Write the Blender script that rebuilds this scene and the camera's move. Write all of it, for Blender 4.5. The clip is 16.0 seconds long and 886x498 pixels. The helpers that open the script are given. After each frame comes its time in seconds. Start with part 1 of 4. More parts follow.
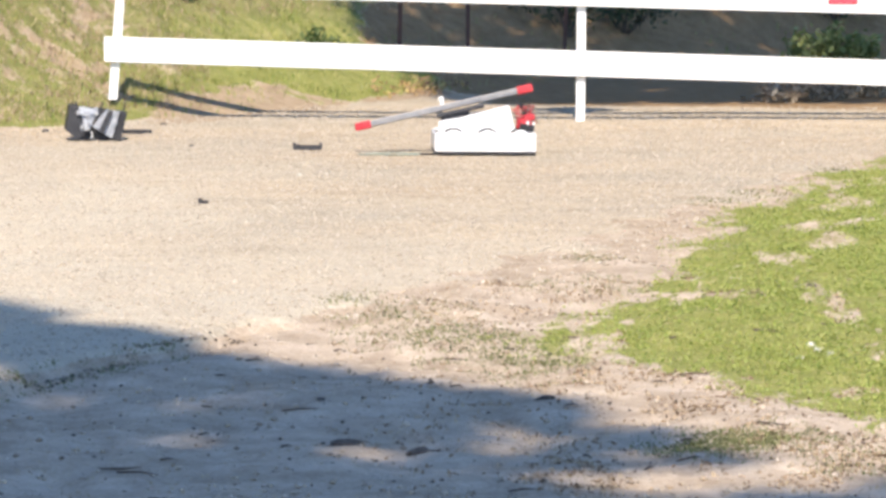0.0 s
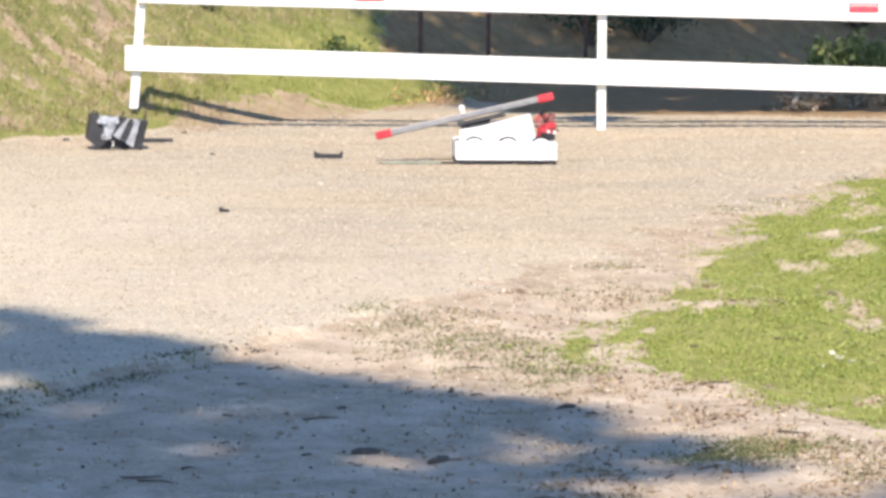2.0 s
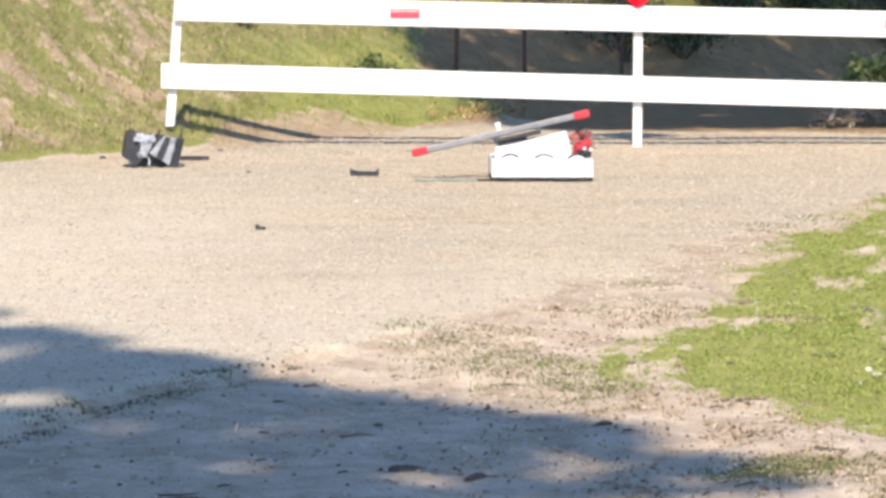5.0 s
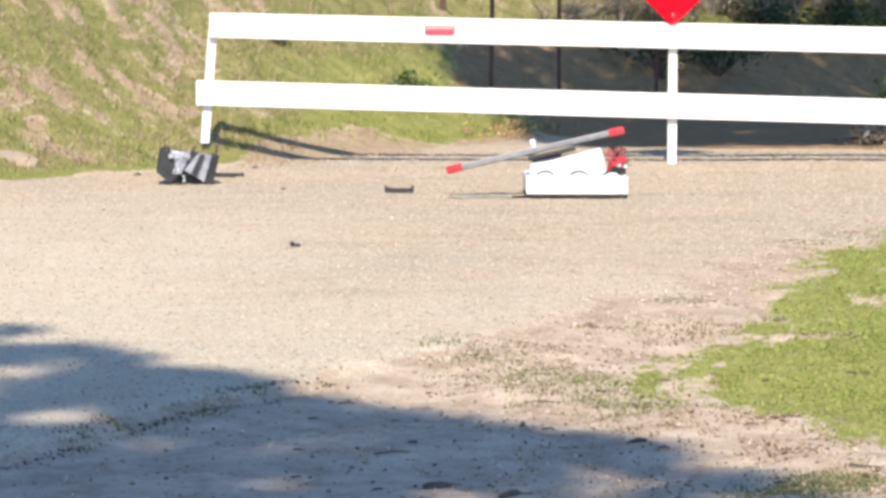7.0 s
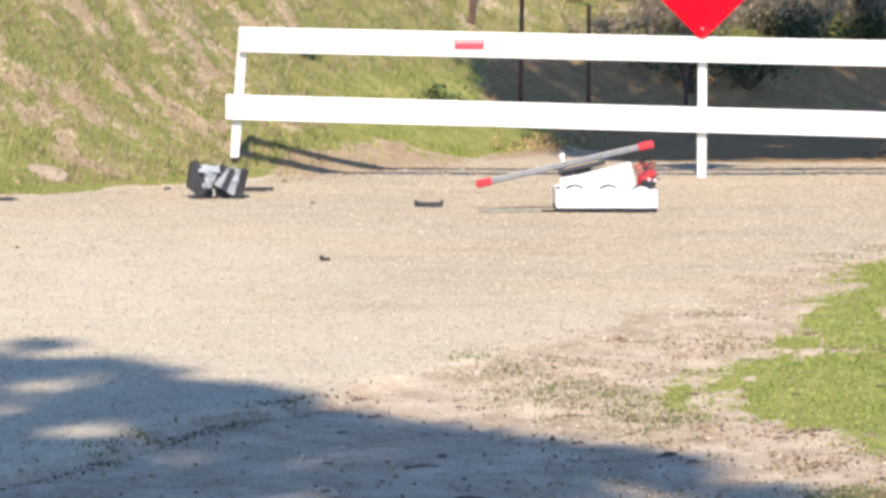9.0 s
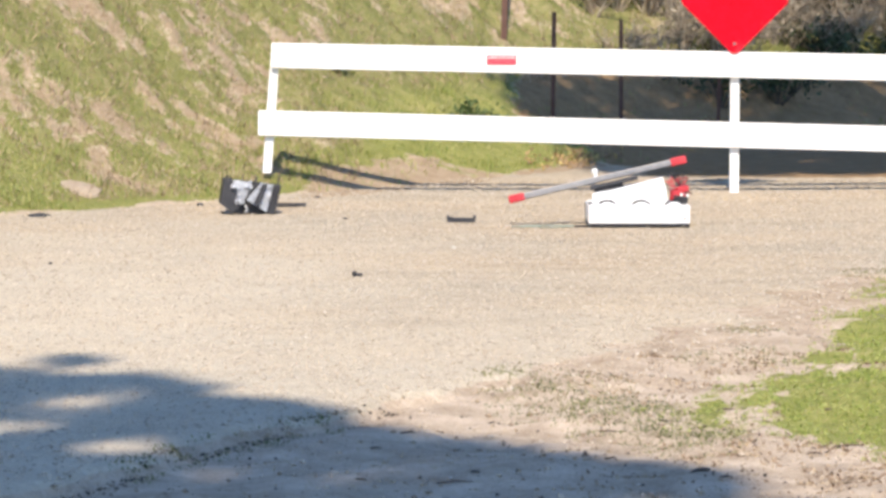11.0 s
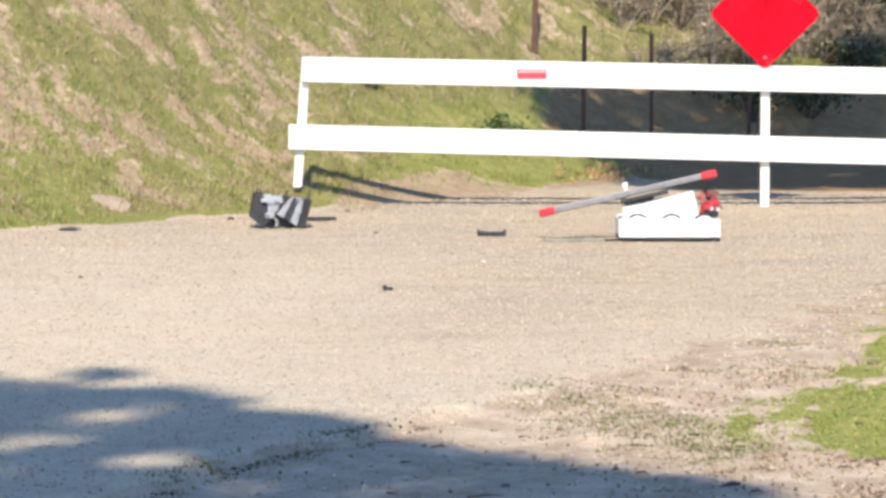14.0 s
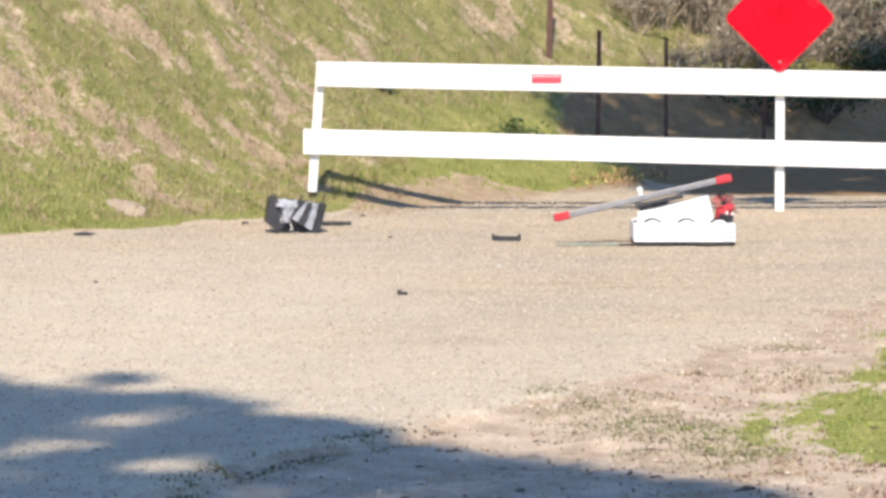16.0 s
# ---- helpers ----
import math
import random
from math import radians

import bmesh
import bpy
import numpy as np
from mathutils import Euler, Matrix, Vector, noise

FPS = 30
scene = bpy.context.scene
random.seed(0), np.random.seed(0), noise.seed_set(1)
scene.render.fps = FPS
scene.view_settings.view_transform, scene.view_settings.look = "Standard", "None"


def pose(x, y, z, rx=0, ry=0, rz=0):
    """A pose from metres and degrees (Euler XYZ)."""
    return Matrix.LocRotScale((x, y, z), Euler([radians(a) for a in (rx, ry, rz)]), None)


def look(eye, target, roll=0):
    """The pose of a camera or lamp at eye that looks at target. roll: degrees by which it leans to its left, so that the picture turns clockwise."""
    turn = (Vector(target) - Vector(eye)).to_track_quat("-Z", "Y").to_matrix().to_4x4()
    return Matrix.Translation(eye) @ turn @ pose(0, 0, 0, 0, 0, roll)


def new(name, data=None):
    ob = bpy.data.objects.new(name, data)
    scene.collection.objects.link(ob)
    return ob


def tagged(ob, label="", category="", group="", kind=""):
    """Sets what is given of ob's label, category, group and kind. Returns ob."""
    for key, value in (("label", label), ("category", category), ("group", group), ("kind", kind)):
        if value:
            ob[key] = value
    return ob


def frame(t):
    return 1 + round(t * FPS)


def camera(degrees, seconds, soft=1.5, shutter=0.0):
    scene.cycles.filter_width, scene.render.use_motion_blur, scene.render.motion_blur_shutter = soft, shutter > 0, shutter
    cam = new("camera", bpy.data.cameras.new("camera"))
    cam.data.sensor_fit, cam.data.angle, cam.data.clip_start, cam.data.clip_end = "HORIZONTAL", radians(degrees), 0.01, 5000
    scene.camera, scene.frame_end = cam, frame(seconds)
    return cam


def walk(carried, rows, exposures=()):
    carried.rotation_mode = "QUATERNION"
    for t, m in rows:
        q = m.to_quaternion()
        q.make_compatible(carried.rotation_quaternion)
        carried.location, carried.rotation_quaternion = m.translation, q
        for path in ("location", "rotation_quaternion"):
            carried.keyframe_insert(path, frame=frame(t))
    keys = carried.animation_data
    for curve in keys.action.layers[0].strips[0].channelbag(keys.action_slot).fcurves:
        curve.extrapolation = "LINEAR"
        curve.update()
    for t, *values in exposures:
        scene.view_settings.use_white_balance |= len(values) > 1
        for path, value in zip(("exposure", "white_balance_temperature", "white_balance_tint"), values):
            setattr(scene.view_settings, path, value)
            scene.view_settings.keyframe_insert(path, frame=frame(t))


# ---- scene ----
# A hand-held long lens that stays where it is and turns slowly to its left and upwards.
cam = camera(12.0, 16.0, soft=3.3)
EYE = 1.6
ROWS = [  # seconds, yaw, pitch, roll
    (0.0, -1.3853, -5.4800, -0.4614),
    (0.5, -1.3259, -5.4562, -0.4480),
    (1.0, -1.2600, -5.4314, -0.4180),
    (1.5, -1.1882, -5.3994, -0.4113),
    (2.0, -1.1065, -5.3648, -0.4030),
    (2.5, -1.0220, -5.3257, -0.4217),
    (3.0, -0.9360, -5.2828, -0.3857),
    (3.5, -0.8401, -5.2365, -0.3737),
    (4.0, -0.7940, -5.2141, -0.3376),
    (6.5, -0.2619, -4.9593, -0.2332),
    (7.0, -0.1529, -4.9059, -0.2389),
    (7.5, -0.0398, -4.8479, -0.2148),
    (8.0, 0.0182, -4.8187, -0.2156),
    (8.5, 0.1300, -4.7692, -0.2111),
    (9.0, 0.2461, -4.7164, -0.1830),
    (11.5, 0.7443, -4.4773, -0.0653),
    (12.0, 0.7906, -4.4578, -0.0635),
    (12.5, 0.8730, -4.4180, -0.0525),
    (13.0, 0.9517, -4.3779, -0.0436),
    (13.5, 1.0219, -4.3448, -0.0403),
    (14.0, 1.0912, -4.3169, -0.0332),
    (14.5, 1.1512, -4.2949, -0.0099),
    (15.0, 1.2071, -4.2780, 0.0091),
    (15.5, 1.2610, -4.2589, -0.0047),
    (16.0, 1.2901, -4.2552, 0.0000),
]
walk(cam, [(t, pose(0, 0, EYE, 90 + pitch, roll, yaw)) for t, yaw, pitch, roll in ROWS],
     exposures=[(0.0, 0.84, 6130, 14), (8.0, 0.77, 6130, 14), (16.0, 0.69, 6130, 14)])

# ---- light: a clear day, the sun behind the camera ----
SUN_UP, SUN_SIDE = radians(45.5), 0.02
world = bpy.data.worlds.new("sky")
scene.world = world
world.use_nodes = True
sky = world.node_tree.nodes.new("ShaderNodeTexSky")
sky.sky_type = "NISHITA"
sky.sun_disc = False
sky.sun_elevation = SUN_UP
sky.sun_rotation = math.pi + SUN_SIDE
sky.air_density = 1.0
sky.dust_density = 0.1
sky.ozone_density = 5.0
background = world.node_tree.nodes["Background"]
background.inputs["Strength"].default_value = 0.131
world.node_tree.links.new(sky.outputs[0], background.inputs["Color"])
sun = new("sun", bpy.data.lights.new("sun", "SUN"))
sun.data.energy, sun.data.angle, sun.data.color = 4.2, radians(0.53), (1.0, 0.865, 0.675)
SHADE = Vector((SUN_SIDE, 1.0, -math.tan(SUN_UP)))  # the way that the sunlight goes
sun.matrix_world = look((0, -30, 40), Vector((0, -30, 40)) + SHADE)
BACK = 1.0 / math.tan(SUN_UP)


# ---- materials ----
def material(name, rough=0.7, metal=0.0, spec=0.3):
    m = bpy.data.materials.new(name)
    m.use_nodes = True
    b = m.node_tree.nodes["Principled BSDF"]
    b.inputs["Roughness"].default_value = rough
    b.inputs["Metallic"].default_value = metal
    b.inputs["Specular IOR Level"].default_value = spec
    return m, m.node_tree.nodes, m.node_tree.links, b


def ramp(nodes, links, value, stops):
    r = nodes.new("ShaderNodeValToRGB")
    while len(r.color_ramp.elements) < len(stops):
        r.color_ramp.elements.new(0.5)
    for e, (p, c) in zip(r.color_ramp.elements, stops):
        e.position, e.color = p, (*c, 1) if len(c) == 3 else c
    links.new(value, r.inputs[0])
    return r.outputs[0]


def noise_of(nodes, links, scale, detail=4, rough=0.55, stretch=(1, 1, 1)):
    c = nodes.new("ShaderNodeTexCoord")
    n = nodes.new("ShaderNodeTexNoise")
    n.inputs["Scale"].default_value = scale
    n.inputs["Detail"].default_value = detail
    n.inputs["Roughness"].default_value = rough
    if stretch == (1, 1, 1):
        links.new(c.outputs["Object"], n.inputs["Vector"])
    else:
        k = nodes.new("ShaderNodeMapping")
        k.inputs["Scale"].default_value = stretch
        links.new(c.outputs["Object"], k.inputs[0])
        links.new(k.outputs[0], n.inputs["Vector"])
    return n.outputs["Fac"]


def mixed(nodes, links, fac, a, b, kind="MIX"):
    m = nodes.new("ShaderNodeMix")
    m.data_type, m.blend_type = "RGBA", kind
    for socket, v in ((m.inputs["Factor"], fac), (m.inputs[6], a), (m.inputs[7], b)):
        if isinstance(v, (int, float)):
            socket.default_value = v
        elif isinstance(v, tuple):
            socket.default_value = (*v, 1)
        else:
            links.new(v, socket)
    return m.outputs[2]


def sums(nodes, links, op, a, b, c=None):
    m = nodes.new("ShaderNodeMath")
    m.operation = op
    for i, v in enumerate((a, b, c)):
        if v is None:
            continue
        if isinstance(v, (int, float)):
            m.inputs[i].default_value = v
        else:
            links.new(v, m.inputs[i])
    return m.outputs[0]


def bumped(nodes, links, shader, height, strength, distance):
    b = nodes.new("ShaderNodeBump")
    b.inputs["Strength"].default_value = strength
    b.inputs["Distance"].default_value = distance
    links.new(height, b.inputs["Height"])
    links.new(b.outputs[0], shader.inputs["Normal"])


def worn(name, dark, light, scale=12.0, rough=0.6, metal=0.0, bump=0.15, spec=0.3, dirt=None):
    """Two tones of one surface, mottled at two scales, with a fine relief."""
    m, n, l, b = material(name, rough, metal, spec)
    big, fine = noise_of(n, l, scale, 5), noise_of(n, l, scale * 9, 3)
    both = sums(n, l, "MULTIPLY_ADD", fine, 0.4, sums(n, l, "MULTIPLY", big, 0.6))
    col = ramp(n, l, both, [(0.32, dark), (0.68, light)])
    if dirt:
        spots = ramp(n, l, noise_of(n, l, scale * 0.7, 6, 0.7), [(0.56, (0, 0, 0)), (0.72, (1, 1, 1))])
        col = mixed(n, l, spots, col, dirt)
    l.new(col, b.inputs["Base Color"])
    r = sums(n, l, "MULTIPLY_ADD", big, 0.3, rough - 0.15)
    l.new(r, b.inputs["Roughness"])
    bumped(n, l, b, fine, bump, 0.004)
    return m


def varied(name, stops, rough=0.7, through_light=0.0, own=False):
    """For many small pieces: each loose piece takes its own tone."""
    m, n, l, b = material(name, rough, 0.0, 0.25)
    if own:
        src = n.new("ShaderNodeObjectInfo").outputs["Random"]
    else:
        src = n.new("ShaderNodeNewGeometry").outputs["Random Per Island"]
    patch = noise_of(n, l, 1.7, 3)
    v = sums(n, l, "ADD", sums(n, l, "MULTIPLY", src, 0.7), sums(n, l, "MULTIPLY", patch, 0.3))
    col = ramp(n, l, v, stops)
    l.new(col, b.inputs["Base Color"])
    if through_light:
        t = n.new("ShaderNodeBsdfTranslucent")
        l.new(col, t.inputs["Color"])
        s = n.new("ShaderNodeMixShader")
        s.inputs[0].default_value = through_light
        l.new(b.outputs[0], s.inputs[1])
        l.new(t.outputs[0], s.inputs[2])
        l.new(s.outputs[0], n["Material Output"].inputs["Surface"])
    return m


def ground_material():
    m, n, l, b = material("ground", 0.95, 0.0, 0.1)

    def mask(name):
        a = n.new("ShaderNodeAttribute")
        a.attribute_name = name
        return a.outputs["Fac"]

    coord = n.new("ShaderNodeTexCoord")
    vor = n.new("ShaderNodeTexVoronoi")
    vor.inputs["Scale"].default_value = 46
    l.new(coord.outputs["Object"], vor.inputs["Vector"])
    stone = n.new("ShaderNodeSeparateColor")
    l.new(vor.outputs["Color"], stone.inputs[0])
    fine, mid, big = noise_of(n, l, 70, 4, 0.65), noise_of(n, l, 9, 5, 0.6), noise_of(n, l, 0.8, 4)
    chips = ramp(n, l, stone.outputs[0], [(0.0, (0.36, 0.305, 0.23)), (0.35, (0.45, 0.385, 0.30)), (0.75, (0.54, 0.465, 0.367)), (1.0, (0.63, 0.56, 0.45))])
    road = mixed(n, l, ramp(n, l, mid, [(0.35, (0.15, 0.15, 0.15)), (0.7, (0.75, 0.75, 0.75))]), chips, (0.525, 0.45, 0.35))
    tint = ramp(n, l, big, [(0.35, (0.93, 0.94, 0.95)), (0.65, (1.06, 1.0, 0.93))])
    road = mixed(n, l, 1.0, road, tint, "MULTIPLY")
    worn_bands = ramp(n, l, noise_of(n, l, 2.6, 6, 0.72, (0.45, 1.0, 1.0)), [(0.36, (0.86, 0.84, 0.82)), (0.5, (0.99, 0.99, 0.99)), (0.64, (1.07, 1.07, 1.05))])
    road = mixed(n, l, 1.0, road, worn_bands, "MULTIPLY")
    # a cream tone over the near and left stretches of the road
    road = mixed(n, l, sums(n, l, "MULTIPLY", mask("cream_mask"), 0.72), road, (0.66, 0.585, 0.465))
    dirt = ramp(n, l, sums(n, l, "MULTIPLY_ADD", fine, 0.45, sums(n, l, "MULTIPLY", mid, 0.55)),
                [(0.3, (0.37, 0.285, 0.21)), (0.5, (0.55, 0.445, 0.345)), (0.72, (0.68, 0.58, 0.465))])
    stain = ramp(n, l, noise_of(n, l, 3.5, 6, 0.7), [(0.38, (0.80, 0.78, 0.75)), (0.60, (1.05, 1.05, 1.05))])
    dirt = mixed(n, l, 1.0, dirt, stain, "MULTIPLY")
    soil = ramp(n, l, sums(n, l, "MULTIPLY_ADD", fine, 0.5, sums(n, l, "MULTIPLY", mid, 0.5)),
                [(0.3, (0.26, 0.185, 0.125)), (0.5, (0.40, 0.305, 0.21)), (0.72, (0.54, 0.43, 0.315))])
    turf = ramp(n, l, sums(n, l, "MULTIPLY_ADD", fine, 0.5, sums(n, l, "MULTIPLY", mid, 0.5)),
                [(0.3, (0.12, 0.135, 0.045)), (0.5, (0.22, 0.215, 0.085)), (0.7, (0.38, 0.305, 0.19))])

    # brown for the lane's painted shade and veil, and the lip's dirt and shading
    litter = ramp(n, l, sums(n, l, "MULTIPLY_ADD", fine, 0.5, sums(n, l, "MULTIPLY", mid, 0.5)),
                  [(0.3, (0.20, 0.13, 0.07)), (0.55, (0.35, 0.235, 0.13)), (0.75, (0.50, 0.36, 0.21))])

    green = ramp(n, l, sums(n, l, "MULTIPLY_ADD", fine, 0.5, sums(n, l, "MULTIPLY", mid, 0.5)),
                 [(0.3, (0.16, 0.185, 0.05)), (0.55, (0.30, 0.30, 0.095)), (0.75, (0.50, 0.42, 0.23))])
    turf = mixed(n, l, mask("lush_mask"), turf, green)

    def edge(name, spread=0.6):
        v = sums(n, l, "ADD", mask(name), sums(n, l, "MULTIPLY", sums(n, l, "SUBTRACT", sums(n, l, "MULTIPLY_ADD", noise_of(n, l, 95, 4, 0.7), 0.45, sums(n, l, "MULTIPLY", noise_of(n, l, 22, 5, 0.7), 0.55)), 0.5), spread))
        return ramp(n, l, v, [(0.42, (0, 0, 0)), (0.58, (1, 1, 1))])

    col = mixed(n, l, edge("road_mask"), dirt, road)
    col = mixed(n, l, edge("shade_dirt_mask", 1.4), col, litter)
    col = mixed(n, l, edge("soil_mask", 1.4), col, soil)
    col = mixed(n, l, edge("turf_mask", 1.5), col, turf)
    col = mixed(n, l, 1.0, col, (1.0, 1.0, 0.95), "MULTIPLY")
    l.new(col, b.inputs["Base Color"])
    h = sums(n, l, "ADD", sums(n, l, "MULTIPLY", vor.outputs["Distance"], -0.5), sums(n, l, "ADD", fine, mid))
    bumped(n, l, b, h, 0.7, 0.02)
    return m


GROUND = ground_material()
WHITE = worn("white_paint", (0.78, 0.77, 0.74), (0.84, 0.83, 0.80), 3, 0.5, 0, 0.08, 0.4, dirt=(0.66, 0.63, 0.57))
STEEL = worn("galvanised_steel", (0.30, 0.30, 0.30), (0.5, 0.5, 0.5), 20, 0.45, 0.9)
# sign red: the two tones paint patches of sheen, dirt gives paler smudges
RED_SIGN = worn("red_sheeting", (0.42, 0.003, 0.012), (0.70, 0.006, 0.022), 4, 0.7, 0, 0.05, 0.05, dirt=(0.66, 0.06, 0.075))
RED_PALE = worn("red_reflector", (0.58, 0.06, 0.09), (0.66, 0.11, 0.14), 30, 0.6, 0, 0.05, 0.15)
PINK = worn("reflector_cap", (0.70, 0.30, 0.30), (0.80, 0.45, 0.45), 30, 0.4)
RUST = worn("rusty_iron", (0.08, 0.045, 0.036), (0.19, 0.11, 0.085), 15, 0.85, 0.2, 0.4)
BLACK = worn("black_metal", (0.018, 0.018, 0.02), (0.05, 0.05, 0.055), 14, 0.6, 0.2, 0.2)
CHAR = worn("charcoal_plate", (0.035, 0.036, 0.04), (0.075, 0.075, 0.08), 10, 0.6, 0.4, 0.2, dirt=(0.2, 0.18, 0.15))
SILVER = worn("bright_sheet_metal", (0.50, 0.52, 0.55), (0.80, 0.82, 0.84), 10, 0.5, 0.2, 0.2)
GREY_METAL = worn("scuffed_aluminium", (0.17, 0.17, 0.175), (0.29, 0.285, 0.28), 18, 0.5, 0.2, 0.2)
ARMOUR = worn("white_armour", (0.76, 0.76, 0.75), (0.85, 0.85, 0.84), 10, 0.45, 0, 0.05, 0.4, dirt=(0.60, 0.58, 0.54))
RED_PAINT = worn("red_paint", (0.42, 0.035, 0.045), (0.56, 0.075, 0.085), 16, 0.6, 0, 0.15, 0.1)
RUBBER = worn("black_rubber", (0.015, 0.015, 0.015), (0.035, 0.035, 0.035), 30, 0.9)
WIRE_BLACK = worn("wire_sleeve", (0.02, 0.02, 0.02), (0.05, 0.05, 0.05), 30, 0.7)
WHITE_PLASTIC = worn("white_plastic", (0.75, 0.76, 0.72), (0.84, 0.84, 0.80), 20, 0.5)
GREEN_STRIP = worn("dull_green_plastic", (0.20, 0.25, 0.20), (0.32, 0.36, 0.30), 20, 0.6)
STONE = worn("pale_stone", (0.30, 0.235, 0.165), (0.45, 0.365, 0.265), 9, 0.95, 0, 0.5)
BARK = worn("bark", (0.06, 0.045, 0.035), (0.16, 0.13, 0.10), 10, 0.95, 0, 0.9)
TWIG = varied("dead_twig", [(0.1, (0.05, 0.038, 0.03)), (0.9, (0.17, 0.13, 0.095))], 0.9)
DARK_BITS = varied("dark_bits", [(0.1, (0.045, 0.038, 0.032)), (0.9, (0.15, 0.12, 0.095))], 0.9)
GRASS = varied("green_grass", [(0.1, (0.145, 0.185, 0.045)), (0.4, (0.25, 0.285, 0.075)), (0.7, (0.38, 0.36, 0.13)), (1.0, (0.55, 0.46, 0.27))], 0.6, 0.3)
LAWN_GRASS = varied("lawn_grass", [(0.1, (0.19, 0.25, 0.05)), (0.4, (0.325, 0.385, 0.085)), (0.7, (0.45, 0.465, 0.135)), (1.0, (0.60, 0.54, 0.28))], 0.6, 0.3)
LUSH = varied("lush_grass", [(0.1, (0.17, 0.215, 0.055)), (0.4, (0.28, 0.325, 0.085)), (0.7, (0.38, 0.385, 0.13)), (1.0, (0.54, 0.475, 0.26))], 0.6, 0.3)
WEED = varied("weed_leaf", [(0.1, (0.085, 0.105, 0.04)), (0.6, (0.19, 0.20, 0.08)), (1.0, (0.40, 0.36, 0.19))], 0.7, 0.2)
BANK_STRAW = varied("brown_dry_grass", [(0.1, (0.23, 0.165, 0.10)), (0.6, (0.43, 0.33, 0.21)), (1.0, (0.66, 0.55, 0.37))], 0.8, 0.2)
STRAW = varied("dry_grass", [(0.1, (0.27, 0.19, 0.10)), (0.6, (0.46, 0.36, 0.21)), (1.0, (0.68, 0.58, 0.38))], 0.8, 0.2)
PEBBLE = varied("pebbles", [(0.05, (0.30, 0.25, 0.19)), (0.35, (0.46, 0.39, 0.30)), (0.7, (0.55, 0.475, 0.37)), (1.0, (0.66, 0.585, 0.47))], 0.9)
CLOD = varied("clods", [(0.1, (0.22, 0.16, 0.11)), (0.35, (0.40, 0.32, 0.225)), (1.0, (0.60, 0.51, 0.40))], 0.95)
LEAF_DARK = varied("evergreen_leaf", [(0.1, (0.035, 0.05, 0.025)), (0.6, (0.07, 0.095, 0.045)), (1.0, (0.13, 0.16, 0.08))], 0.6, 0.15)
LEAF_MID = varied("shrub_leaf", [(0.1, (0.05, 0.08, 0.025)), (0.6, (0.10, 0.14, 0.045)), (1.0, (0.20, 0.23, 0.10))], 0.65, 0.2)
CLOVER = varied("clover_leaf", [(0.1, (0.20, 0.26, 0.055)), (0.5, (0.34, 0.385, 0.095)), (1.0, (0.52, 0.50, 0.19))], 0.55, 0.3)
DEAD_LEAF = varied("dead_leaf", [(0.1, (0.11, 0.075, 0.05)), (0.45, (0.27, 0.19, 0.12)), (0.8, (0.47, 0.37, 0.24)), (1.0, (0.6, 0.5, 0.36))], 0.85, 0.1)
FALLEN = varied("fallen_leaf", [(0.1, (0.20, 0.13, 0.08)), (0.5, (0.42, 0.28, 0.15)), (1.0, (0.72, 0.58, 0.2))], 0.8, 0.2)
LEAF_PALE = varied("pale_leaf", [(0.1, (0.12, 0.15, 0.05)), (0.6, (0.26, 0.30, 0.11)), (1.0, (0.42, 0.44, 0.2))], 0.6, 0.3)
BRUSH = varied("dry_brush", [(0.1, (0.14, 0.105, 0.075)), (0.5, (0.33, 0.27, 0.19)), (1.0, (0.62, 0.55, 0.43))], 0.9, 0.1)
PETAL = worn("white_petal", (0.46, 0.44, 0.36), (0.64, 0.62, 0.53), 60, 0.8)


# ---- helpers for meshes ----
def mesh_of(name, verts, faces, mat, smooth=False):
    me = bpy.data.meshes.new(name)
    me.from_pydata(verts, [], faces)
    me.materials.append(mat)
    if smooth:
        me.polygons.foreach_set("use_smooth", np.ones(len(me.polygons), dtype=bool))
    me.update()
    return me


def array_mesh(name, verts, faces, mat):
    """A mesh from arrays: verts (n, 3), faces (m, 3 or 4)."""
    me = bpy.data.meshes.new(name)
    verts, faces = np.asarray(verts, dtype=np.float32), np.asarray(faces, dtype=np.int32)
    m, k = faces.shape
    me.vertices.add(len(verts))
    me.vertices.foreach_set("co", verts.ravel())
    me.loops.add(m * k)
    me.loops.foreach_set("vertex_index", faces.ravel())
    me.polygons.add(m)
    me.polygons.foreach_set("loop_start", np.arange(0, m * k, k, dtype=np.int32))
    me.update(calc_edges=True)
    me.materials.append(mat)
    return me


def part(name, bm, mat, parent=None, label="", smooth=False):
    me = bpy.data.meshes.new(name)
    bmesh.ops.recalc_face_normals(bm, faces=bm.faces)
    bm.to_mesh(me)
    bm.free()
    me.materials.append(mat)
    if smooth:
        me.polygons.foreach_set("use_smooth", np.ones(len(me.polygons), dtype=bool))
    ob = new(name, me)
    if parent:
        ob.parent = parent
    if label:
        tagged(ob, label)
    return ob


def thing(name, m, label, category, group=""):
    ob = new(name)
    ob.empty_display_size = 0.1
    ob.matrix_world = m
    return tagged(ob, label, category, group)


def block(bm, sx, sy, sz, m=None, bevel=0.004):
    """A box with rounded edges, its centre at the origin of m."""
    made = bmesh.ops.create_cube(bm, size=1.0, matrix=(m or Matrix()) @ Matrix.Diagonal((sx, sy, sz, 1)))
    if bevel:
        edges = list({e for v in made["verts"] for e in v.link_edges})
        bmesh.ops.bevel(bm, geom=edges, offset=bevel, segments=2, affect="EDGES", profile=0.6)
    return bm


